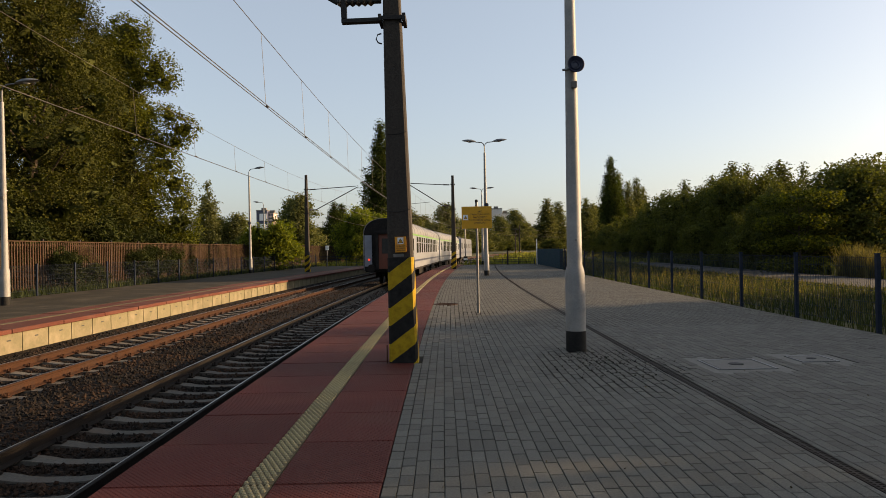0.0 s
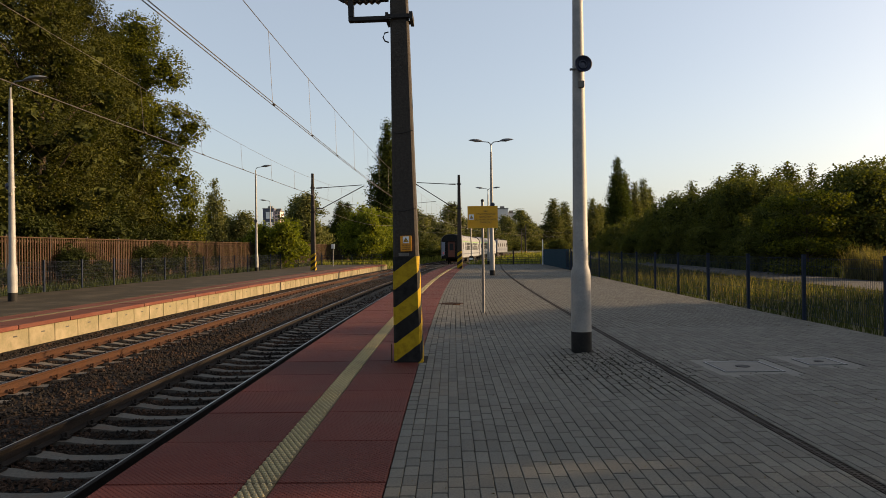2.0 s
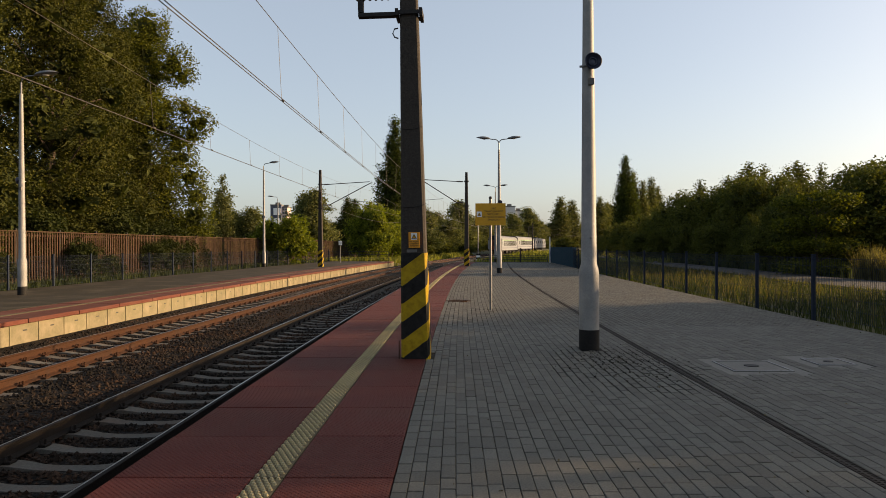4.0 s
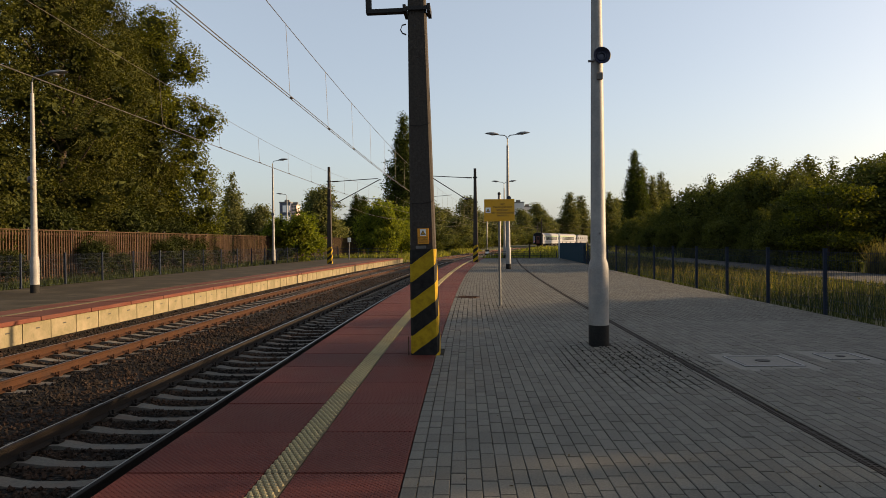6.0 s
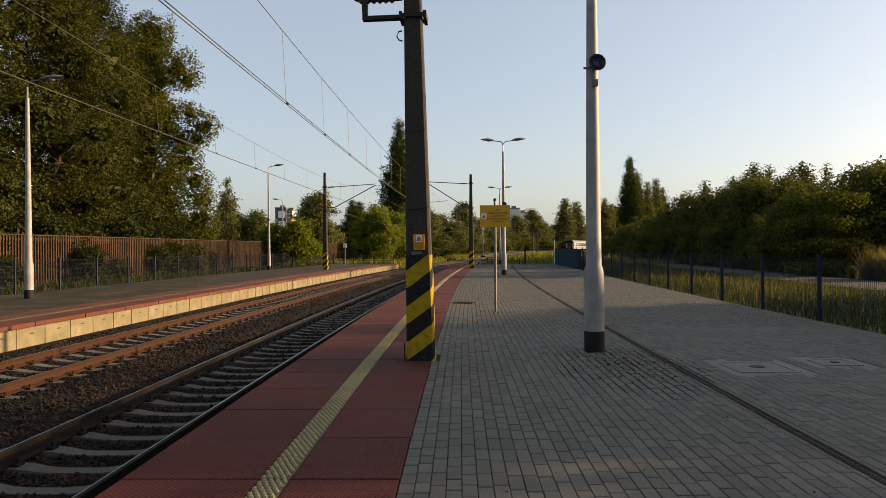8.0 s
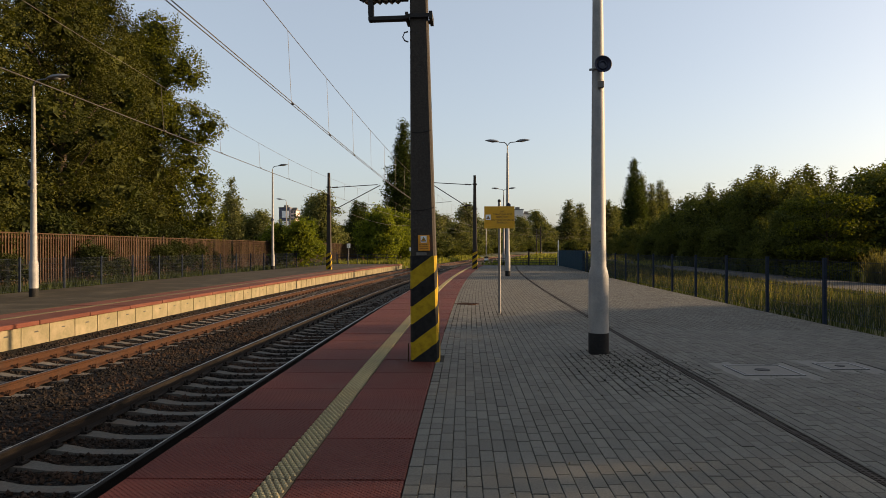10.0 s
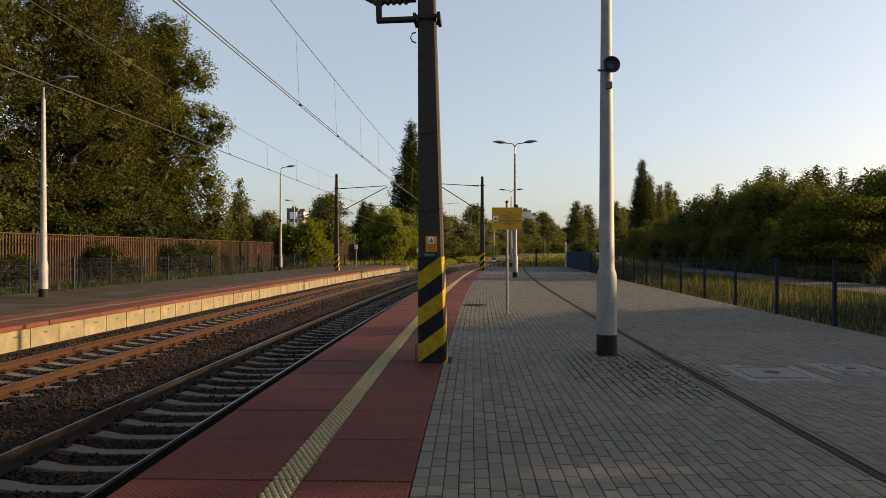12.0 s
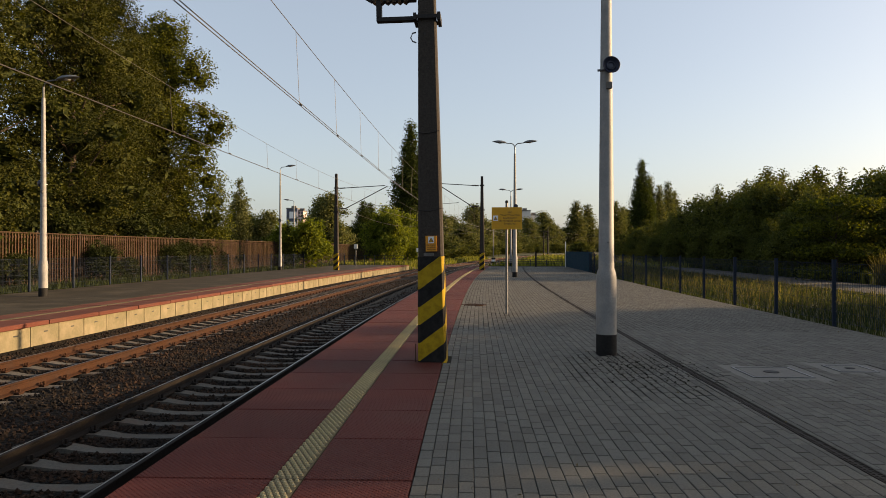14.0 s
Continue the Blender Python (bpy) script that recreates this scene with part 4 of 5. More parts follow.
def small_marker(o, s, h, z):
    base = thing("marker_board", "small white trackside marker on a thin post", "marker")
    m = arc_pose(o, s, z)
    part("post", Shape().tube([m @ Vector((0, 0, -0.2)), m @ Vector((0, 0, h))], 0.035, 8), GALVANISED, base)
    part("board", Shape().box(-0.17, -0.03, h - 0.2, 0.17, 0.0, h + 0.22, m, 0.008), WHITE, base, "plain white board")


small_marker(-13.6, 66, 2.0, -0.1)
small_marker(-9.4, 78, 2.15, -0.6)


# ---- far buildings ----
FACADE = surface("pale_facade", (0.50, 0.48, 0.46), (0.60, 0.58, 0.55), 0.85, grain=2, stains=0.1, bump=0.0)
FACADE_BLUE = surface("blue_facade", (0.06, 0.07, 0.12), (0.09, 0.10, 0.16), 0.8, grain=2, stains=0.1, bump=0.0)
FACADE_PINK = surface("pink_facade", (0.55, 0.42, 0.36), (0.62, 0.48, 0.42), 0.85, grain=2, stains=0.1, bump=0.0)
PANE = surface("far_window", (0.05, 0.055, 0.07), (0.09, 0.095, 0.11), 0.4, grain=1, stains=0.1, bump=0)


def block(x, y, width, depth, height, storeys, bays, wall, turn, label):
    base = thing("apartment_block", label, "building", pose(x, y, -0.6, 0, 0, turn))
    part("wall", Shape().box(-width / 2, 0, 0, width / 2, depth, height), wall, base)
    part("roof", Shape().box(-width / 2 - 0.3, -0.3, height, width / 2 + 0.3, depth + 0.3, height + 0.9).box(-2, depth * 0.4, height + 0.9, 2, depth * 0.6, height + 3), CONCRETE, base)
    if not bays:
        return
    pane = Shape().box(-0.36 * width / bays, -0.08, 0, 0.36 * width / bays, -0.02, 0.55 * height / storeys).mesh("window")
    for i in range(storeys):
        for k in range(bays):
            part("window", pane, PANE, base, m=pose(-width / 2 + width * (k + 0.5) / bays, 0, height * (i + 0.28) / storeys))


block(-153.4, 600, 9.5, 16, 39, 12, 3, FACADE_BLUE, 0, "tall dark blue apartment tower in the distance")
block(-146.2, 603, 4.6, 14, 37, 12, 2, FACADE_PINK, 0, "pale pink end wall of a distant tower")
block(55.5, 640, 10, 14, 39, 1, 0, FACADE, 0, "white distant apartment slab above the trees")
block(64.0, 642, 7, 14, 35, 1, 0, FACADE, 0, "lower white wing of a distant apartment slab")
block(-215, 600, 20, 14, 27, 9, 6, FACADE, 0, "pale distant block behind the trees")
tagged(part("facade_sign", Shape().box(-3, -0.5, -3, 3, 0, 3), WHITE, m=pose(-152.4, 599.9, 33)), "square white sign panel on the far tower", "sign")
tagged(part("facade_sign", Shape().box(-3, -0.5, -3, 3, 0, 3), WHITE, m=pose(-152.4, 599.9, 24)), "square white sign panel on the far tower", "sign")


# ---- train ----
COACH_WHITE = surface("coach_white", (0.19, 0.205, 0.23), (0.24, 0.257, 0.285), 0.4, grain=6, stains=0.7, bump=0.02, stain=(0.4, 0.38, 0.35), stained=0.4, world_space=False)
COACH_ROOF = surface("coach_roof", (0.13, 0.13, 0.13), (0.19, 0.19, 0.19), 0.6, grain=6, stains=0.8, bump=0.02, stain=(0.2, 0.18, 0.16), stained=0.5, world_space=False)
COACH_END = surface("coach_end", (0.006, 0.006, 0.0065), (0.014, 0.0135, 0.013), 0.8, grain=8, stains=2, bump=0.05, world_space=False)
COACH_GLASS = surface("coach_window", (0.015, 0.018, 0.02), (0.03, 0.034, 0.04), 0.12, grain=3, stains=1, bump=0.0, world_space=False)
LIME = surface("lime_band", (0.09, 0.24, 0.04), (0.12, 0.30, 0.05), 0.45, grain=6, stains=1, bump=0, world_space=False)
NAVY = surface("navy_band", (0.03, 0.04, 0.07), (0.05, 0.06, 0.10), 0.45, grain=6, stains=1, bump=0, world_space=False)
DOOR_RED = surface("orange_door", (0.13, 0.030, 0.014), (0.18, 0.042, 0.018), 0.45, grain=6, stains=1, bump=0, world_space=False)
LOCO_GREY = surface("locomotive_grey", (0.085, 0.095, 0.115), (0.13, 0.14, 0.16), 0.5, grain=6, stains=1, bump=0.02, stain=(0.06, 0.055, 0.05), stained=0.5, world_space=False)
UNDER = surface("underframe", (0.007, 0.0065, 0.006), (0.020, 0.017, 0.015), 0.8, grain=15, stains=2, bump=0.1, world_space=False)
BLUE_GREY = surface("end_panel_grey", (0.17, 0.20, 0.25), (0.23, 0.26, 0.31), 0.5, grain=6, stains=1, bump=0, world_space=False)


def tail_light():
    m, t, shader, node, link = nodes_of("tail_light")
    shader.inputs["Base Color"].default_value = (0.5, 0.01, 0.005, 1)
    shader.inputs["Emission Color"].default_value = (1.0, 0.05, 0.02, 1)
    shader.inputs["Emission Strength"].default_value = 0.8
    return m


TAIL = tail_light()


def bogie(parent, y):
    frame_ = Shape().box(-1.05, y - 1.7, 0.45, -0.9, y + 1.7, 0.75, bevel=0.03).box(0.9, y - 1.7, 0.45, 1.05, y + 1.7, 0.75, bevel=0.03).box(-1.0, y - 0.3, 0.4, 1.0, y + 0.3, 0.8)
    b = part("bogie", frame_, UNDER, parent, "dark wheel bogie")
    wheel = Shape().lathe([(0.15, -0.07), (0.46, -0.07), (0.48, 0.05), (0.46, 0.07), (0.2, 0.06)], 24).mesh("wheel", True)
    for dy in (-1.25, 1.25):
        for side in (-0.75, 0.75):
            part("wheel", wheel, UNDER, b, m=pose(side, y + dy, 0.48, 0, 90, 0))


def coach(name, label, length=26.1):
    """Passenger coach; y is forward, z from the rail top."""
    base = thing(name, label, "train coach", group="coaches of the train")
    h = length / 2
    w = 1.41
    part("lower_side", Shape().prism([(-w, 0.95), (w, 0.95), (w, 3.05), (-w, 3.05)], "y", -h, h), COACH_WHITE, base, "white lower body side")
    roof = [(w, 3.05)] + [(w * math.cos(a) ** 0.75 if a < math.pi / 2 else -w * abs(math.cos(a)) ** 0.75, 3.05 + 0.98 * math.sin(a) ** 0.9) for a in [math.pi * k / 18 for k in range(1, 18)]] + [(-w, 3.05)]
    part("roof", Shape().prism(roof, "y", -h, h), COACH_ROOF, base, "grey ribbed roof", smooth=True)
    ribs = Shape()
    for i in range(13):
        y = -h + 1 + i * (length - 2) / 12
        ribs.prism([(x * 1.008, 3.05 + (z - 3.05) * 1.02) for x, z in roof], "y", y - 0.03, y + 0.03)
    part("roof_ribs", ribs, COACH_ROOF, base)
    win = Shape().box(-0.02, -0.58, 0, 0.012, 0.58, 1.06, bevel=0.008).mesh("window")
    bar = Shape().box(0.0, -0.58, 0, 0.018, 0.58, 0.045).mesh("window_bar")
    small = Shape().box(-0.02, -0.3, 0, 0.012, 0.3, 0.75, bevel=0.008).mesh("door_window")
    door = Shape().box(-0.02, -0.43, 0, 0.01, 0.43, 2.0, bevel=0.008).mesh("side_door")
    for side in (-1, 1):
        turn = 0 if side > 0 else 180
        for i in range(11):
            part("window", win, COACH_GLASS, base, "dark passenger window", pose(side * w, -8.6 + i * 1.72, 1.9, 0, 0, turn))
            part("window_bar", bar, COACH_WHITE, base, "white bar across the window", pose(side * w, -8.6 + i * 1.72, 2.55, 0, 0, turn))
        for y in (-11.4, 11.4):
            d = part("side_door", door, COACH_WHITE, base, "white coach door", pose(side * w, y, 1.0, 0, 0, turn))
            part("door_window", small, COACH_GLASS, d, m=pose(0.012, 0, 1.05))
        part("lime_band", Shape().box(side * (w + 0.004) - 0.006, -h + 0.3, 3.0, side * (w + 0.004) + 0.006, h - 0.3, 3.10), LIME, base, "lime green cant rail band")
        part("navy_band", Shape().box(side * (w + 0.004) - 0.006, -h + 0.3, 1.35, side * (w + 0.004) + 0.006, h - 0.3, 1.47), NAVY, base, "dark blue waist band")
        part("pillar_band", Shape().box(side * (w + 0.002) - 0.005, -9.4, 1.84, side * (w + 0.002) + 0.005, 9.4, 3.0), COACH_WHITE, base, "white band round the windows")
    for e in (-1, 1):
        y = e * h
        end = Shape().prism([(-w + 0.06, 0.9), (w - 0.06, 0.9)] + [(x * 0.955, z - 0.03) for x, z in roof], "y", y, y + e * 0.1)
        part("end_wall", end, COACH_END, base, "black coach end")
        for side in (-1, 1):
            part("end_panel", Shape().box(side * 1.10 - 0.22, min(y + e * 0.1, y + e * 0.13), 1.15, side * 1.10 + 0.22, max(y + e * 0.1, y + e * 0.13), 3.0, bevel=0.01), BLUE_GREY, base, "pale blue-grey end panel")
        bellows = Shape().box(-0.62, min(y + e * 0.1, y + e * 0.42), 0.95, -0.46, max(y + e * 0.1, y + e * 0.42), 3.2, bevel=0.03).box(0.46, min(y + e * 0.1, y + e * 0.42), 0.95, 0.62, max(y + e * 0.1, y + e * 0.42), 3.2, bevel=0.03).box(-0.62, min(y + e * 0.1, y + e * 0.42), 3.05, 0.62, max(y + e * 0.1, y + e * 0.42), 3.25, bevel=0.03)
        part("gangway_bellows", bellows, COACH_END, base, "black rubber gangway frame")
        d = part("end_door", Shape().box(-0.46, min(y + e * 0.1, y + e * 0.2), 1.0, 0.46, max(y + e * 0.1, y + e * 0.2), 3.05), DOOR_RED, base, "orange-red gangway door")
        part("door_window", Shape().box(-0.26, min(y + e * 0.19, y + e * 0.215), 1.9, 0.26, max(y + e * 0.19, y + e * 0.215), 2.8), COACH_GLASS, d)
        for side in (-1, 1):
            part("buffer", Shape().tube([(side * 0.87, y, 1.05), (side * 0.87, y + e * 0.45, 1.05)], 0.09, 10).tube([(side * 0.87, y + e * 0.45, 1.05), (side * 0.87, y + e * 0.5, 1.05)], 0.23, 14), UNDER, base, "round steel buffer")
    for side in (-1, 1):
        part("tail_light", Shape().lathe([(0.06, 0), (0.06, 0.03), (0.035, 0.045)], 14, pose(side * 1.06, -h - 0.13, 1.55, 90, 0, 0)), TAIL, base, "red tail light")
    part("underframe", Shape().box(-1.3, -h, 0.8, 1.3, h, 0.96).box(-1.1, -4.5, 0.35, 1.1, -1.2, 0.85, bevel=0.04).box(-1.1, 1.0, 0.4, 1.1, 3.9, 0.85, bevel=0.04), UNDER, base, "dark underframe boxes")
    bogie(base, -9.2)
    bogie(base, 9.2)
    return base


def locomotive():
    base = thing("locomotive", "grimy grey electric locomotive with roof equipment", "locomotive")
    h, w = 8.3, 1.48
    body = [(-h, 1.0), (h, 1.0), (h, 2.1), (h - 0.5, 3.45), (h - 0.9, 3.6), (-h + 0.9, 3.6), (-h + 0.5, 3.45), (-h, 2.1)]
    part("body", Shape().prism(body, "x", -w, w), LOCO_GREY, base, "grimy blue-grey locomotive body")
    part("waist_band", Shape().box(-w - 0.01, -h + 0.4, 1.5, w + 0.01, h - 0.4, 1.75), NAVY, base, "dark waist band")
    part("skirt", Shape().box(-w + 0.02, -h + 0.1, 0.75, w - 0.02, h - 0.1, 1.02), UNDER, base)
    for e in (-1, 1):
        for side in (-1, 1):
            part("cab_window", Shape().box(side * w - 0.015, e * 7.0 - 0.45, 2.15, side * w + 0.015, e * 7.0 + 0.45, 2.95, bevel=0.01), COACH_GLASS, base)
            glass = [(side * 0.7 - 0.55, 2.25), (side * 0.7 + 0.55, 2.25), (side * 0.7 + 0.5, 3.05), (side * 0.7 - 0.5, 3.05)]
            v = [(x, e * (h - 0.5 * (z - 2.1) / 1.35 + 0.02), z) for x, z in glass] + [(x, e * (h - 0.5 * (z - 2.1) / 1.35 - 0.03), z) for x, z in glass]
            part("windscreen", Shape().add(v, [(0, 1, 2, 3), (7, 6, 5, 4), (0, 4, 5, 1), (1, 5, 6, 2), (2, 6, 7, 3), (3, 7, 4, 0)]), COACH_GLASS, base, "dark windscreen pane")
            part("headlight", Shape().lathe([(0.12, 0), (0.12, 0.04), (0.07, 0.05)], 14, pose(side * 0.95, e * (h + 0.0), 1.35, -90 * e, 0, 0)), LAMP_GLASS, base)
            part("buffer", Shape().tube([(side * 0.87, e * h, 1.05), (side * 0.87, e * (h + 0.5), 1.05)], 0.09, 10).tube([(side * 0.87, e * (h + 0.5), 1.05), (side * 0.87, e * (h + 0.55), 1.05)], 0.23, 14), UNDER, base)
        for y in (-3.5, 0.0, 3.5):
            part("side_grille", Shape().box(e * w - 0.012, y - 0.7, 2.2, e * w + 0.012, y + 0.7, 2.9, bevel=0.01), DARK_STEEL, base)
    part("roof_equipment", Shape().box(-0.7, -4.5, 3.6, 0.7, 4.5, 3.8, bevel=0.05).box(-0.4, -1.2, 3.8, 0.4, 1.4, 4.0, bevel=0.04), DARK_STEEL, base)
    panto = Shape()
    for x in (-0.5, 0.5):
        panto.tube([(x, -6.6, 3.7), (x, -5.2, 4.55), (x * 0.9, -6.4, 5.15)], 0.03, 6)
    panto.box(-0.8, -6.55, 5.15, 0.8, -6.25, 5.2)
    part("pantograph", panto, DARK_STEEL, base, "raised pantograph")
    fold = Shape().box(-0.8, 5.0, 3.75, 0.8, 6.8, 3.85)
    part("pantograph", fold, DARK_STEEL, base, "folded pantograph")
    bogie(base, -4.8)
    bogie(base, 4.8)
    return base


coach_rear = coach("passenger_coach", "white passenger coach with black end and red tail light")
coach_front = coach("passenger_coach", "white passenger coach coupled behind the locomotive")
engine = locomotive()

# seconds and metres along the line of the train's rear end
REAR_END = [(0, 40.3), (0.5, 52.0), (1, 64.2), (1.5, 76.7), (2, 89.2), (2.5, 101.7), (3, 114.2), (3.6, 129.7), (4.2, 145.4), (4.8, 161.2), (5.5, 179.7), (6, 193.0),
            (6.5, 206.4), (7, 220.5), (7.5, 234.8), (8, 249.2), (8.6, 266.5), (9.2, 283.8), (9.8, 301.1), (10.5, 321.3), (11, 335.7), (11.5, 350.1), (12, 364.5), (12.5, 378.9), (13, 393.3), (13.5, 407.7), (14, 422.1)]


def motions():
    for ob, ahead in ((coach_rear, 13.3), (coach_front, 40.2), (engine, 62.6)):
        walk(ob, [(t, arc_pose(TRACK_1, s + ahead, RAIL_TOP)) for t, s in REAR_END])


# ---- trees, bushes and grass ----
def leaf_mesh(name, centres, size, rng, material, up=0.35, narrow=0.55, facing=None):
    """Folded, pointed leaves at the centres, in one mesh."""
    n = len(centres)
    a = rng.normal(size=(n, 3))
    a[:, 2] = a[:, 2] * 0.6 - 0.25
    a /= np.linalg.norm(a, axis=1)[:, None]
    b = rng.normal(size=(n, 3)) + np.array([0, 0, up])
    if facing is not None:
        b = 0.55 * b + facing
    b -= (b * a).sum(1)[:, None] * a
    b /= np.linalg.norm(b, axis=1)[:, None]
    c = np.cross(a, b)
    s = size * rng.uniform(0.6, 1.3, (n, 1))
    v = np.empty((n, 4, 3))
    v[:, 0] = centres - a * s * 0.5
    v[:, 1] = centres + c * s * narrow * 0.5 + b * s * 0.12
    v[:, 2] = centres + a * s * 0.5
    v[:, 3] = centres - c * s * narrow * 0.5 + b * s * 0.12
    me = bpy.data.meshes.new(name)
    me.vertices.add(4 * n)
    me.vertices.foreach_set("co", v.reshape(-1).astype(np.float32))
    tri = (np.arange(n)[:, None] * 4 + np.array([0, 1, 2, 0, 2, 3])).reshape(-1)
    me.loops.add(6 * n)
    me.loops.foreach_set("vertex_index", tri.astype(np.int32))
    me.polygons.add(2 * n)
    me.polygons.foreach_set("loop_start", (np.arange(2 * n) * 3).astype(np.int32))
    me.update(calc_edges=True)
    me.materials.append(material)
    return me


def tree(name, label, category, height, lumps, trunk, leaves, leaf_size, material, seed, limbs=14, kind_group="", narrow=0.6, ragged=0.22, core=24):
    """A tapered trunk with limbs that carry boughs; lumps of (x, y, z, rx, ry, rz) are the boughs, leafy on the outside and dark within."""
    rng = np.random.default_rng(seed)
    base = thing(name, label, category, group=kind_group)
    L = np.array(lumps)
    weight = L[:, 3] * L[:, 4] + L[:, 4] * L[:, 5] + L[:, 3] * L[:, 5]
    twigs = int(leaves / 4)
    pick = rng.choice(len(L), twigs, p=weight / weight.sum())
    d = rng.normal(size=(twigs, 3))
    d[:, 2] += 0.25
    d /= np.linalg.norm(d, axis=1)[:, None]
    phase = rng.uniform(0, 6.28, (len(L), 3))[pick]
    tufts = np.sin(6 * d[:, 0] + phase[:, 0]) * np.sin(5 * d[:, 1] + phase[:, 1]) + 0.6 * np.sin(11 * d[:, 2] + phase[:, 2]) * np.sin(9 * d[:, 0] - phase[:, 1])
    rad = 0.80 + 0.22 * rng.random(twigs) + ragged * tufts
    rad += np.where(rng.random(twigs) < 0.06, rng.uniform(0.0, 0.3, twigs), 0.0)
    C = L[pick, :3] + d * rad[:, None] * L[pick, 3:]
    # twigs buried in a neighbouring bough move out to its surface
    for q in L:
        rel = (C - q[:3]) / q[3:]
        far = np.linalg.norm(rel, axis=1)
        inside = far < 0.7
        C[inside] = q[:3] + rel[inside] / (far[inside][:, None] + 1e-6) * rng.uniform(0.75, 1.02, (inside.sum(), 1)) * q[3:]
    C = np.repeat(C, 4, axis=0)
    away = np.repeat(d, 4, axis=0)
    P = C + rng.normal(size=C.shape) * leaf_size * np.array([0.95, 0.95, 0.6])
    P[:, 2] = np.maximum(P[:, 2], 0.05)
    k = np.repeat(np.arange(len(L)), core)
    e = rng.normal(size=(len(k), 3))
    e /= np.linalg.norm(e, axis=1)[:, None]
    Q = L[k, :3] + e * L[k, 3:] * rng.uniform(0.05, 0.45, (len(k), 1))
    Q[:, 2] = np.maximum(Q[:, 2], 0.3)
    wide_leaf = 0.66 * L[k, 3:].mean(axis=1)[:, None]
    wood = Shape()
    top = height * 0.86
    bend = rng.normal(size=2) * 0.2
    line = [(bend[0] * math.sin(3 * f), bend[1] * math.sin(2.5 * f), top * f - 0.3) for f in (0, 0.08, 0.25, 0.45, 0.7, 1.0)]
    wood.tube(line, [trunk * 1.35, trunk, trunk * 0.85, trunk * 0.65, trunk * 0.38, trunk * 0.1], 10)
    for i in rng.choice(len(L), min(limbs, len(L)), replace=False):
        f = min(0.92, max(0.06, (L[i, 2] - 0.22 * height * rng.uniform(0.3, 1)) / top))
        start = Vector((bend[0] * math.sin(3 * f), bend[1] * math.sin(2.5 * f), top * f - 0.3))
        end = Vector(L[i, :3])
        mid_way = start.lerp(end, 0.55) + Vector((0, 0, 0.05 * height * rng.uniform(-0.3, 0.8)))
        r = trunk * 0.42 * (1 - 0.6 * f)
        wood.tube([start, start.lerp(mid_way, 0.6), mid_way, end], [r, r * 0.75, r * 0.5, r * 0.12], 6)
    part("trunk", wood, BARK, base, smooth=True)
    part("crown", leaf_mesh("crown", P, leaf_size, rng, material, narrow=narrow, facing=away * 0.9), material, base)
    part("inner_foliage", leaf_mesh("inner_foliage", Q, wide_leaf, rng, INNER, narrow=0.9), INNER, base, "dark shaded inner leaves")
    return base


def broad_lumps(h, r, seed, low=0.08, n=40, bough=0.27):
    """Boughs spread over a full crown, narrower towards the top."""
    rng = random.Random(seed)
    out = [(0, 0, h * 0.42, r * 0.5, r * 0.5, h * 0.30), (0, 0, h * 0.72, r * 0.36, r * 0.36, h * 0.18)]
    for i in range(n):
        u = (i + 0.5) / n
        w = r * (0.78 + 0.22 * math.sin(math.pi * min(1, u * 1.3))) * (1 if u < 0.62 else 1 - 0.62 * ((u - 0.62) / 0.38) ** 1.5)
        a = 2.39996 * i + rng.uniform(-0.5, 0.5)
        q = w * rng.uniform(0.5, 1.0) - r * bough * 0.5
        s = r * bough * rng.uniform(0.65, 1.3)
        out.append((q * math.cos(a), q * math.sin(a), h * (low + (0.95 - low) * u), s, s * rng.uniform(0.85, 1.15), s * rng.uniform(0.6, 0.85)))
    return out


def column_lumps(h, r, seed, n=40):
    """A dense spindle of upright boughs: widest a third of the way up, pointed at the top."""
    rng = random.Random(seed)
    out = []
    for i in range(n):
        u = (i + 0.5) / n
        w = r * min(1.0, 0.6 + 1.5 * u) * (1 - max(0.0, (u - 0.34) / 0.66) ** 1.9 * 0.86)
        a = 2.39996 * i + rng.uniform(-0.4, 0.4)
        s = max(0.16 * r, w * rng.uniform(0.36, 0.52))
        q = max(0.0, w - s) * rng.uniform(0.5, 1.1)
        out.append((q * math.cos(a), q * math.sin(a), h * (0.05 + 0.91 * u), s, s, max(1.7 * s, h * 0.045)))
    return out


def bush_lumps(h, r, seed, n=16):
    """A dome of overlapping boughs that reaches the ground."""
    rng = random.Random(seed)
    out = [(0, 0, h * 0.38, r * 0.62, r * 0.62, h * 0.38)]
    for i in range(n):
        f = math.sqrt((i + 0.5) / n)
        a = 2.39996 * i + rng.uniform(-0.4, 0.4)
        s = r * rng.uniform(0.22, 0.38)
        z = h * (0.2 + 0.66 * (1 - f * f) * rng.uniform(0.75, 1.05) + (0.18 if i % 2 else 0.0) * f)
        out.append((0.82 * r * f * math.cos(a), 0.82 * r * f * math.sin(a), z, s, s, s * rng.uniform(0.7, 1.0)))
    return out


def shoot_lumps(h, r, seed, n=7):
    """Upright young shoots that stand out of a bush."""
    rng = random.Random(seed)
    return [(rng.uniform(-0.6, 0.6) * r, rng.uniform(-0.6, 0.6) * r, h * rng.uniform(0.78, 0.92), 0.42, 0.42, h * rng.uniform(0.12, 0.2)) for _ in range(n)]


def at(ob, x, y, z=-0.3, turn=0.0, size=1.0, tall=1.0):
    ob.matrix_basis = pose(x, y, z, 0, 0, turn) @ Matrix.Diagonal((size, size, size * tall, 1))
    return ob


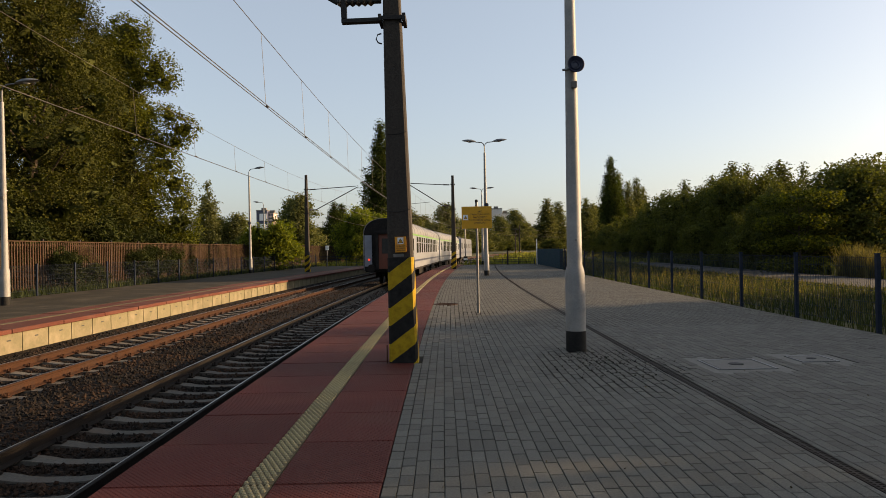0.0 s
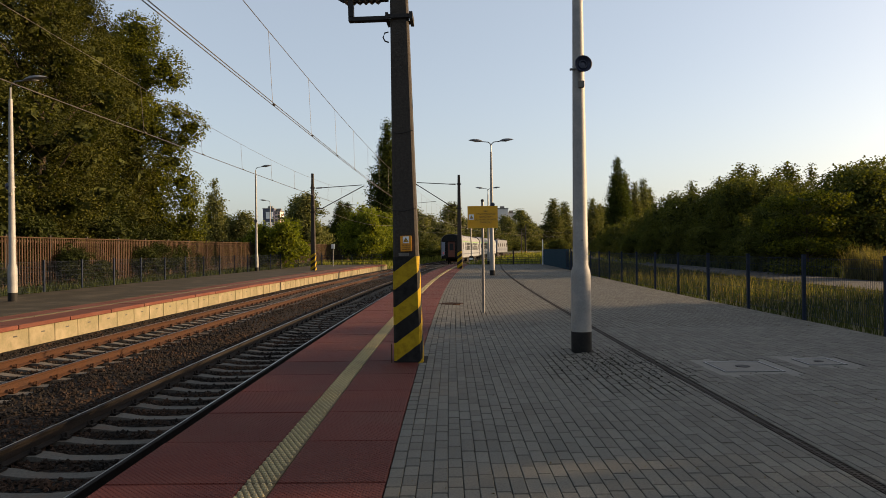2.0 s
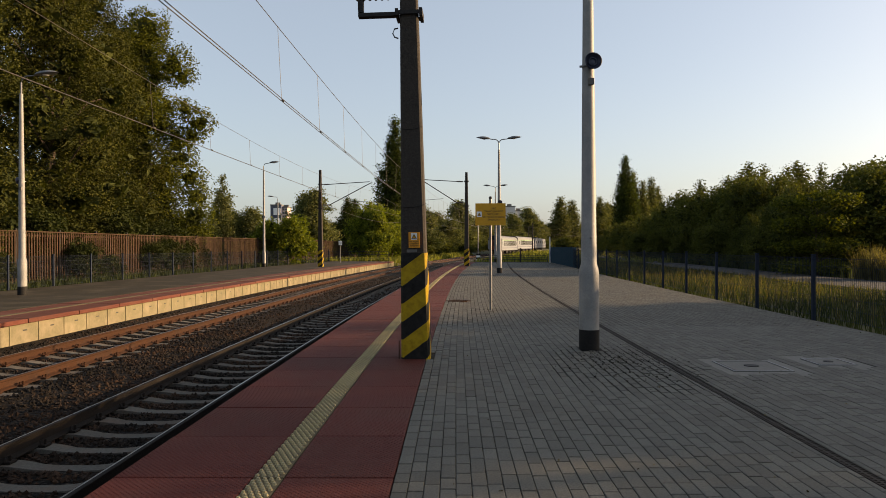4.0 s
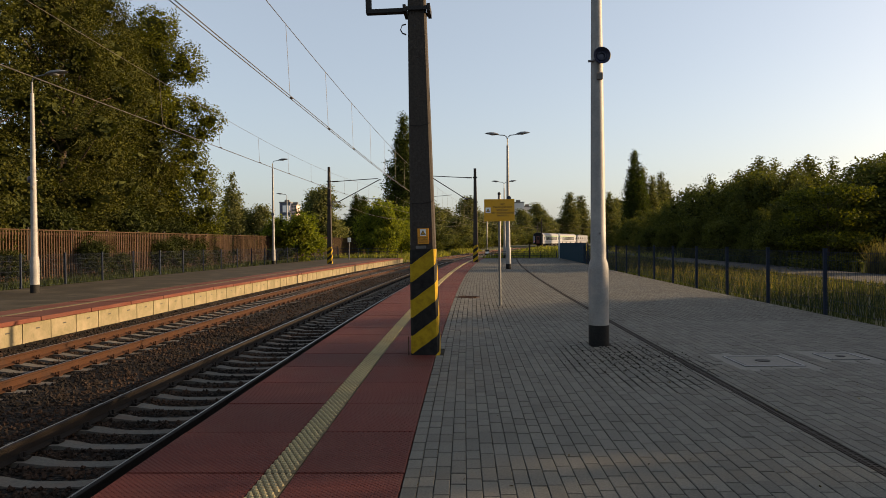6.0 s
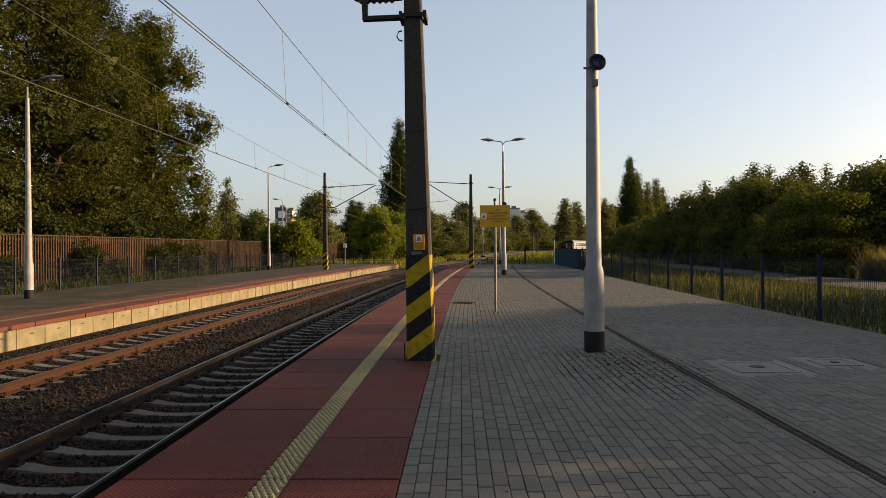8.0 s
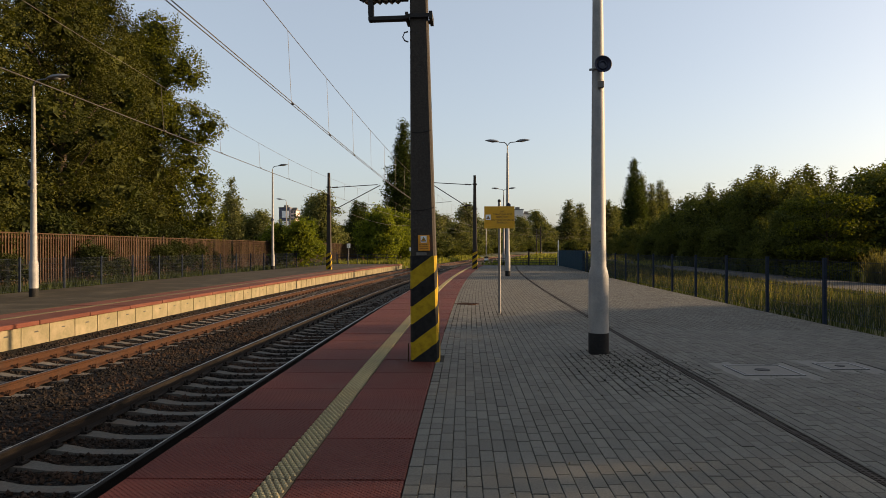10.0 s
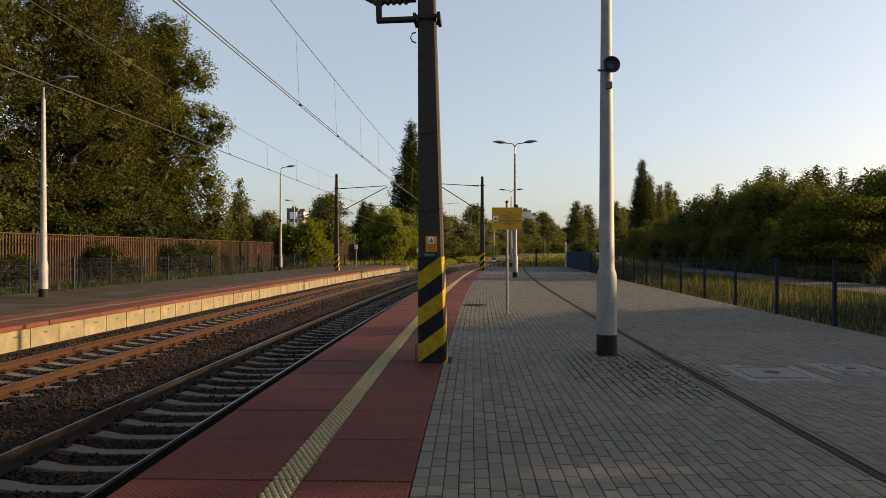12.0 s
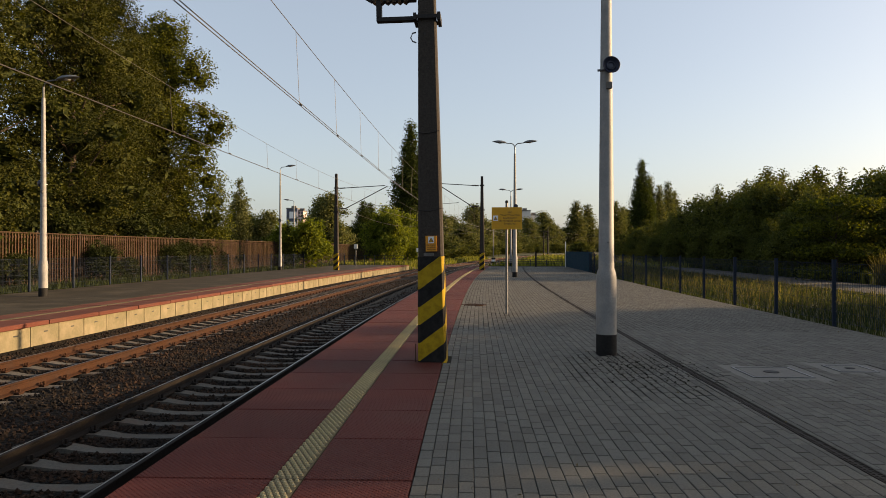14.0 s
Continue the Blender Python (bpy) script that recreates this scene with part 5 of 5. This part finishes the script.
def again(ob, x, y, z=-0.3, turn=0.0, size=1.0, tall=1.0, label=""):
    keep = ob.scale.copy()
    ob.scale = (1, 1, 1)
    c = copy_thing(ob, pose(x, y, z, 0, 0, turn) @ Matrix.Diagonal((size, size, size * tall, 1)))
    ob.scale = keep
    if label:
        c["label"] = label
    return c


# the tall group behind the opposite platform
big_a = at(tree("deciduous_tree", "tall dense broadleaf tree behind the wooden fence", "tree", 21, broad_lumps(21, 5.7, 1, 0.06, 62, 0.25), 0.32, 78000, 0.155, LEAF_FRONT, 1, 40, "tall trees by the line"), -23.6, 40, -0.3, 40)
# long boughs stand out on one side of this one
big_b = at(tree("deciduous_tree", "tall broadleaf tree with sunlit crown beside the line", "tree", 20.5, broad_lumps(20.5, 4.5, 2, 0.05, 54, 0.28) + [(5.0, -0.6, 12.0, 1.35, 1.3, 1.15), (4.0, -0.9, 12.9, 1.0, 1.0, 0.9), (4.4, -0.2, 10.9, 0.9, 0.9, 0.8), (3.2, -1.2, 16.6, 1.7, 1.6, 1.4), (3.9, -1.6, 15.4, 1.2, 1.2, 0.8), (0.9, -1.0, 19.6, 2.0, 1.8, 1.3), (4.4, -1.0, 7.4, 1.4, 1.4, 1.3), (4.7, -0.2, 6.0, 1.2, 1.2, 1.1), (4.9, -1.4, 4.2, 1.5, 1.5, 1.4), (4.6, -0.8, 2.4, 1.5, 1.5, 1.4), (3.8, -1.2, 9.2, 1.3, 1.3, 1.1)], 0.28, 68000, 0.19, LEAF_MID, 2, 40, "tall trees by the line"), -25.4, 56, -0.3, 0)
again(big_a, -22.0, 27, -0.3, 120, 0.98)
again(big_a, -26.5, 49, -0.3, 200, 1.02)
again(big_b, -31.5, 62, -0.3, 150, 1.0)
again(big_a, -33.0, 42, -0.3, 80, 1.08)

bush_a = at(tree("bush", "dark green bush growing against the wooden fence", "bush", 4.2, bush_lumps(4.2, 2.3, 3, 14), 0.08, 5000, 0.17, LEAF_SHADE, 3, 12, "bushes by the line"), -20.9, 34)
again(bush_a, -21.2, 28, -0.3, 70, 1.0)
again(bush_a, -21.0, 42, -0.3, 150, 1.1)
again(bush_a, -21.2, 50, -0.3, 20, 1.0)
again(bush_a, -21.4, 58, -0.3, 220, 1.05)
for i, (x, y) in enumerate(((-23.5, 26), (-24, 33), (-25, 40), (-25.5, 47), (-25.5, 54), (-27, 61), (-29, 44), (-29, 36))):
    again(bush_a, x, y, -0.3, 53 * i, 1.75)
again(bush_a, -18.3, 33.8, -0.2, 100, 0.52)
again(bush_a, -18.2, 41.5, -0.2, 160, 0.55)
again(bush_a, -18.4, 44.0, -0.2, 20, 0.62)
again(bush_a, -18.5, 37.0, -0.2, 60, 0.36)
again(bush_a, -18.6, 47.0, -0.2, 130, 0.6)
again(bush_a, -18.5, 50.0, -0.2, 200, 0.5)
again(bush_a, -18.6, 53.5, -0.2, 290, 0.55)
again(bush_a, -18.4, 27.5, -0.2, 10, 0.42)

# bright shrubs and trees farther along the line
bright = at(tree("bush", "sunlit yellow-green shrub beside the track", "bush", 4.4, bush_lumps(4.4, 2.4, 5, 14) + shoot_lumps(4.4, 2.4, 5), 0.08, 8000, 0.24, LEAF_SUNLIT, 5, 12, "sunlit shrubs"), -14.9, 63, -0.3)
again(bright, -17.0, 64, -0.3, 90, 0.9)
again(bright, -11.0, 92, -0.5, 40, 1.25, 1.35)
again(bright, -8.2, 95, -0.5, 140, 1.2, 1.3)
again(bright, -9.6, 90, -0.5, 240, 1.0, 1.5)
thin = at(tree("poplar", "slim upright poplar standing apart", "tree", 11.5, column_lumps(11.5, 1.7, 6, 22), 0.14, 8000, 0.26, LEAF_HAZY, 6, 14, "poplars", ragged=0.35), -30, 90)
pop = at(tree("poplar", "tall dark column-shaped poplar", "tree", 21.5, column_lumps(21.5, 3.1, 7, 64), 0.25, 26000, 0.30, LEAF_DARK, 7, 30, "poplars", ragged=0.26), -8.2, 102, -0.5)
pop_b = at(tree("poplar", "dark upright poplar far along the line", "tree", 21.5, column_lumps(21.5, 2.4, 9, 44), 0.25, 11000, 0.40, LEAF_HAZY, 9, 14, "poplars", ragged=0.4), 88, 330, -0.5)
mid = at(tree("deciduous_tree", "rounded broadleaf tree in the middle distance", "tree", 11.5, broad_lumps(11.5, 4.0, 8, 0.08, 30, 0.30), 0.2, 9000, 0.36, LEAF_HAZY, 8, 18, "trees in the distance"), -22, 110, -0.5)


def pixel_tree(ob, px, depth, top, wide=1.0, native=11.5, lab="", turn=0.0):
    """A copy of ob standing depth metres off in a bearing, with its top at a given rise."""
    x = (px - 824) / 1212 * depth
    h = 2.1 + (444 - top) / 1212 * depth
    return again(ob, x, depth, -0.6, turn, h / native * wide, 1 / wide, lab)


again(thin, -33, 96, -0.5, 50, 0.75)
pixel_tree(mid, 470, 92, 372, 1.2, turn=30)
pixel_tree(mid, 440, 100, 378, 1.2, turn=70)
pixel_tree(pop, 642, 140, 355, 1.6, 21.5, turn=20)
pixel_tree(pop, 655, 144, 358, 1.6, 21.5, turn=80)

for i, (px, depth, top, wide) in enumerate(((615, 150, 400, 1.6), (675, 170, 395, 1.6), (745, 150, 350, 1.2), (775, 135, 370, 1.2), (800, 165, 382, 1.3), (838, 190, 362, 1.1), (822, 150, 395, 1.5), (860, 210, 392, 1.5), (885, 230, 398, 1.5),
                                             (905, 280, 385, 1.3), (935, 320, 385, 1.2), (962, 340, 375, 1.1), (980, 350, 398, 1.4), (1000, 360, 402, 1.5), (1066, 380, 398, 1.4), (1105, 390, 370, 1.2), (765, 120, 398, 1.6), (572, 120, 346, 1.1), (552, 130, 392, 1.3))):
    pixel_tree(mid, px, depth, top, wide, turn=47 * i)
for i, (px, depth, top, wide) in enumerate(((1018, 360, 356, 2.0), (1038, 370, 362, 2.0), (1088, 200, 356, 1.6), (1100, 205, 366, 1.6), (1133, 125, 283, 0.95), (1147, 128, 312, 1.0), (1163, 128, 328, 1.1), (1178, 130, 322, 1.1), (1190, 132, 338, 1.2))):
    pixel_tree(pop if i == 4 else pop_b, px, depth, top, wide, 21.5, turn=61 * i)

# the thicket behind the lane
hedge_a = at(tree("bush", "tall dark thicket bush behind the lane", "bush", 7.0, bush_lumps(7.0, 3.6, 11, 24), 0.14, 13000, 0.21, LEAF_HEDGE, 11, 20, "thicket by the lane", ragged=0.34, core=14), 25.5, 41)
hedge_b = at(tree("bush", "leafy thicket bush with upright shoots", "bush", 7.4, bush_lumps(6.4, 3.3, 12, 22) + shoot_lumps(7.2, 3.2, 12, 9), 0.13, 13000, 0.21, LEAF_HEDGE, 12, 20, "thicket by the lane", ragged=0.34, core=14), 29, 46)
rng_h = random.Random(20)
for px, depth, top in ((1420, 45, 328), (1592, 40, 400), (1535, 50, 318), (1490, 53, 340), (1445, 55, 318), (1410, 58, 308), (1375, 60, 322), (1350, 62, 292), (1330, 66, 307), (1300, 70, 327),
                       (1265, 74, 332), (1240, 80, 326), (1215, 86, 352), (1190, 92, 360), (1165, 98, 375), (1140, 104, 384), (1120, 112, 392), (1290, 60, 385), (1240, 68, 392), (1200, 78, 395), (1160, 88, 402), (1350, 52, 378), (1620, 47, 290), (1104, 122, 402)):
    ob = rng_h.choice((hedge_a, hedge_b))
    pixel_tree(ob, px, depth, top + 12, rng_h.uniform(0.82, 1.05), 7.4, turn=rng_h.uniform(0, 360))
hedge_c = at(tree("bush", "dense dark thicket bush beside the lane", "bush", 7.0, bush_lumps(7.0, 3.6, 13, 18), 0.14, 5500, 0.32, LEAF_HEDGE, 13, 12, "thicket by the lane"), 29, -25)
young = at(tree("deciduous_tree", "upright young tree rising above the thicket", "tree", 11.5, column_lumps(11.5, 1.5, 17, 30), 0.12, 6500, 0.24, LEAF_HEDGE, 17, 16, "thicket by the lane", ragged=0.4, core=8), 42, 78, -0.6)
# a lit shrub of spreading, layered branches
spread = [(1.9 * math.sqrt((i % 6 + 0.6) / 6) * math.cos(2.4 * i), 1.9 * math.sqrt((i % 6 + 0.6) / 6) * math.sin(2.4 * i), 0.6 + 0.21 * i - 0.25 * (i % 6), 0.85, 0.85, 0.36) for i in range(24)]
at(tree("bush", "sunlit spreading shrub at the edge of the thicket", "bush", 5.2, spread, 0.09, 9000, 0.17, LEAF_MID, 21, 24, "thicket by the lane", ragged=0.4, core=6), 20.9, 39, -0.3)
again(hedge_b, 23.6, 44.5, -0.5, 75, 0.62)
# dense growth behind and slim trees that stand above it
for i, (px, depth, top) in enumerate(((1560, 62, 335), (1520, 66, 340), (1480, 68, 345), (1440, 70, 340), (1400, 74, 338), (1360, 78, 340), (1320, 80, 350), (1280, 86, 362), (1240, 92, 370), (1200, 104, 380), (1160, 114, 392), (1125, 124, 402))):
    pixel_tree(hedge_c, px, depth, top + 26 + 9 * (i % 3), 1.15, 7.2, turn=40 * i)
for i, (px, depth, top, wide) in enumerate(((1336, 76, 312, 1.5), (1352, 78, 296, 1.5), (1376, 80, 300, 1.2), (1416, 72, 304, 1.4), (1432, 74, 295, 1.5), (1444, 73, 300, 1.3), (1505, 70, 318, 1.7), (1537, 70, 303, 1.9), (1566, 66, 300, 1.8), (1312, 84, 320, 1.5), (1265, 90, 326, 1.3))):
    pixel_tree(young, px, depth, top, wide, 11.5, "upright young tree rising above the thicket", 71 * i)
for i, (px, depth, top) in enumerate(((770, 118, 425), (800, 140, 428), (830, 150, 428), (860, 175, 432), (890, 215, 432), (920, 300, 428), (950, 310, 430), (985, 320, 430), (1025, 330, 428), (740, 125, 428), (615, 118, 432), (640, 125, 432), (580, 112, 430))):
    pixel_tree(hedge_c, px, depth, top, 2.0, 7.0, "low dense scrub at the edge of the distant trees", 33 * i)
# the same thicket goes on unseen beside the lane, level with the platform and behind it
# these bushes are added and sized to cast shade over the near platform
for x, y, size in ((26.5, 19.6, 1.0), (25.5, 14.8, 1.07), (29.5, 17.2, 1.25), (29, 11.2, 1.228), (25, 9, 1.047), (25.5, 3.8, 1.1), (29.5, 5.8, 1.28), (28, -1.8, 1.15), (25, -7.8, 1.05), (28, -13.8, 1.1), (25, -20.8, 1.0), (24, -27.8, 1.0),
                   (26, 25.5, 0.35), (33, 0.2, 1.32), (33.5, 14.2, 1.34), (33, 7.2, 1.312), (33, -10.8, 1.2)):
    again(hedge_c, x, y, -0.5, rng_h.uniform(0, 360), size)


# woods behind the viewer close the place
for i, (x, y, size) in enumerate(((-30, -16, 0.8), (-22, -24, 0.85), (-14, -30, 0.8), (-2, -32, 0.8), (8, -27, 0.8), (16, -22, 0.75), (-32, -2, 0.9), (20, -34, 0.9))):
    again(mid, x, y, -0.5, 77 * i, 1.5 * size)


def far_woods():
    """An unbroken line of woodland on the horizon."""
    rng = np.random.default_rng(31)
    n = 42000
    a = rng.uniform(-0.95, 0.95, n)
    base = 500 + 40 * np.sin(a * 9) + rng.uniform(-18, 18, n)
    crest = 14 + 3.0 * np.sin(a * 23) + 2.2 * np.sin(a * 61 + 1) + 1.5 * np.sin(a * 140)
    z = crest * rng.uniform(0, 1, n) ** 0.7 - 0.6
    P = np.stack([np.sin(a) * base, np.cos(a) * base, z], 1)
    ob = new("woodland", leaf_mesh("woodland", P, 2.8, rng, LEAF_HAZY, narrow=0.8))
    tagged(ob, "belt of hazy woodland on the horizon", "woods", kind="stuff")


far_woods()


def grass_blades(name, label, count, o_range, s_range, height, material, seed, thin=0.012, power=1.6):
    rng = np.random.default_rng(seed)
    o = rng.uniform(*o_range, count)
    s = s_range[0] + (s_range[1] - s_range[0]) * rng.random(count) ** power
    patch = 0.65 + 0.35 * np.sin(o * 1.7 + s * 0.6) * np.sin(s * 0.9 - o * 0.4)
    h = height * rng.uniform(0.45, 1.15, count) * (0.55 + 0.6 * patch) * np.where((o > 8) & (o < 16), 1.15 - 0.07 * (o - 8), 1.0)
    v = np.empty((count, 5, 3))
    for i in range(count):
        p = arc(o[i], s[i], ground_height(o[i], s[i]) - 0.03)
        v[i, :] = p
    lean = rng.normal(size=(count, 2)) * 0.22 * h[:, None]
    side = rng.normal(size=(count, 2))
    side /= np.linalg.norm(side, axis=1)[:, None]
    w = thin * rng.uniform(0.7, 1.5, (count, 1)) * (1 + s[:, None] / 25)
    v[:, 0, :2] -= side * w
    v[:, 1, :2] += side * w
    v[:, 2, :2] += side * w * 0.8 + lean * 0.4
    v[:, 3, :2] += -side * w * 0.8 + lean * 0.4
    v[:, 4, :2] += lean
    v[:, 2, 2] += h * 0.6
    v[:, 3, 2] += h * 0.6
    v[:, 4, 2] += h
    me = bpy.data.meshes.new(name)
    me.from_pydata(v.reshape(-1, 3).tolist(), [], [f for i in range(count) for f in ((5 * i, 5 * i + 1, 5 * i + 2, 5 * i + 3), (5 * i + 3, 5 * i + 2, 5 * i + 4))])
    me.materials.append(material)
    tagged(new(name, me), label, "grass", kind="stuff")


grass_blades("meadow_grass", "tall green meadow grass behind the platform fence", 34000, (7.45, 15.3), (6, 75), 0.36, BLADE, 41, 0.005)
grass_blades("dry_stalks", "pale dry grass stalks among the meadow grass", 7000, (7.8, 15.2), (6, 70), 0.62, STRAW, 42, 0.0032)
grass_blades("verge_grass", "uneven grass strip behind the opposite platform", 9000, (-19.5, -16.95), (14, 76), 0.42, BLADE, 43, 0.008, 1.0)
grass_blades("lane_grass", "rough grass along the far side of the lane", 6000, (19.5, 25), (10, 90), 0.8, BLADE, 44, 0.02, 1.2)
grass_blades("line_side_grass", "long grass beside the line past the platforms", 9000, (-20, -10), (75, 150), 0.7, BLADE_SUNLIT, 45, 0.015, 1.2)
grass_blades("field_grass", "sunlit grass beyond the platform end", 10000, (-1.0, 30), (69, 170), 0.7, BLADE_SUNLIT, 46, 0.015, 1.2)
grass_blades("tall_dry_grass", "tall golden dry grass at the edge of the thicket", 1300, (19.45, 20.7), (32.5, 35.5), 1.5, STRAW, 48, 0.006, 1.0)
grass_blades("edge_weeds", "short weeds and dry stalks at the foot of the fence", 2600, (7.05, 7.42), (8, 48), 0.16, STRAW, 47, 0.004, 1.5)


# ---- paving blocks, one by one ----
def paving():
    length, width, gap = 0.2, 0.1, 0.0048
    rng = random.Random(51)
    sizes = (0.18, 0.2, 0.26, 0.3)
    one = {n: Shape().box(-width / 2 + gap / 2, -n / 2 + 0.006, -0.05, width / 2 - gap / 2, n / 2 - 0.006, 0.0, bevel=0.004).mesh("paving_block") for n in sizes}
    v, f = [], []
    count = 0
    columns = [(RED_END + 0.006 + width * (c + 0.5), 0.1) for c in range(int((FENCE - 0.1 - RED_END - 0.01) / width))]
    # cut blocks on both sides of the drain
    columns = [c for c in columns if abs(c[0] - DRAIN) > 0.10] + [(DRAIN - 0.074, 0.048), (DRAIN + 0.074, 0.048)]
    for o, wide in columns:
        s = -8 + rng.uniform(0, length)
        while s < 64:
            length = rng.choice(sizes[:2] if o < -0.12 else sizes[1:])
            s += length / 2
            if not any(abs(o - ho) < e + 0.155 and abs(s - hs) < e + 0.20 for ho, hs, e in ((3.72, 8.62, 0.36), (4.83, 8.93, 0.24))) and math.hypot(o - 0.01, s - 19.0) > 0.36 \
                    and math.hypot(o - 1.98, s - 10.05) > 0.16 and not (abs(o + 0.53) < 0.25 and abs(s - 9.4) < 0.25):
                dz = rng.gauss(0, 0.0010)
                tilt = rng.gauss(0, 0.2)
                if 3.2 < s < 6.2 and -0.4 < o < 1.6 and count < 300:
                    part("paving_block", one[length], BLOCK_ONE, platform_near, m=arc_pose(o, s, dz, rng.gauss(0, 0.4)) @ pose(0, 0, 0, tilt, rng.gauss(0, 0.25), 0))
                    count += 1
                else:
                    h = heading(s) + rng.gauss(0, 0.4)
                    p = arc(o, s, dz)
                    ca, sa = math.cos(radians(h)), math.sin(radians(h))
                    open_joint = gap
                    if math.hypot((o - 2.1) / 0.9, (s - 8.6) / 1.7) < 1 or math.hypot(o - 0.78, s - 16.2) < 0.5:
                        open_joint = gap + rng.uniform(0.0, 0.024)
                    elif o < -0.12:
                        open_joint = gap + rng.uniform(0.0, 0.006)
                    a, b = wide / 2 - open_joint / 2, length / 2 - open_joint / 2 - 0.003
                    t = rng.gauss(0, 0.0007)
                    k = len(v)
                    for zz, d in ((-0.02, 0.0), (-0.003, 0.0), (0.0, 0.004)):
                        for x, y in ((-a + d, -b + d), (a - d, -b + d), (a - d, b - d), (-a + d, b - d)):
                            v.append((p.x + ca * x - sa * y, p.y + sa * x + ca * y, dz + zz + t * (1 if y > 0 else -1)))
                    if 2 < s < 13:
                        f.extend([tuple(k + 4 * r + q for q in face) for r in (0, 1) for face in ((0, 1, 5, 4), (1, 2, 6, 5), (2, 3, 7, 6), (3, 0, 4, 7))])
                    f.append((k + 8, k + 9, k + 10, k + 11))
            s += length / 2
    me = bpy.data.meshes.new("paving_blocks")
    me.from_pydata(v, [], f)
    part("paving_blocks", me, BLOCK, platform_near, kind="stuff")


paving()


def litter():
    """Dry leaf scraps and grit lying on the platform."""
    rng = np.random.default_rng(61)
    n = 420
    o, s = rng.uniform(-0.3, 7.1, n), 3 + 40 * rng.random(n) ** 1.7
    P = np.array([arc(o[i], s[i], 0.008) for i in range(n)])
    me = leaf_mesh("leaf_scraps", P, 0.028, rng, DRY_LEAF, up=4.0, narrow=0.6)
    tagged(new("leaf_scraps", me), "dry leaf scraps scattered on the paving", "leaves", kind="stuff")

    n = 520
    o, s = rng.normal(2.15, 0.38, n), rng.normal(8.9, 0.75, n)
    keep = np.hypot(o - 1.98, s - 10.05) > 0.18
    P = np.array([arc(x if i % 2 else RED_END + 0.006 + 0.1 * round((x - RED_END - 0.006) / 0.1), y, 0.003) for i, (x, y) in enumerate(zip(o[keep], s[keep]))])
    me = leaf_mesh("dirt_crumbs", P, 0.036, rng, JOINT, up=9.0, narrow=0.7)
    tagged(new("dirt_crumbs", me), "dark dirt crumbs lodged in joints round the lamp post", "dirt", kind="stuff")


litter()


motions()
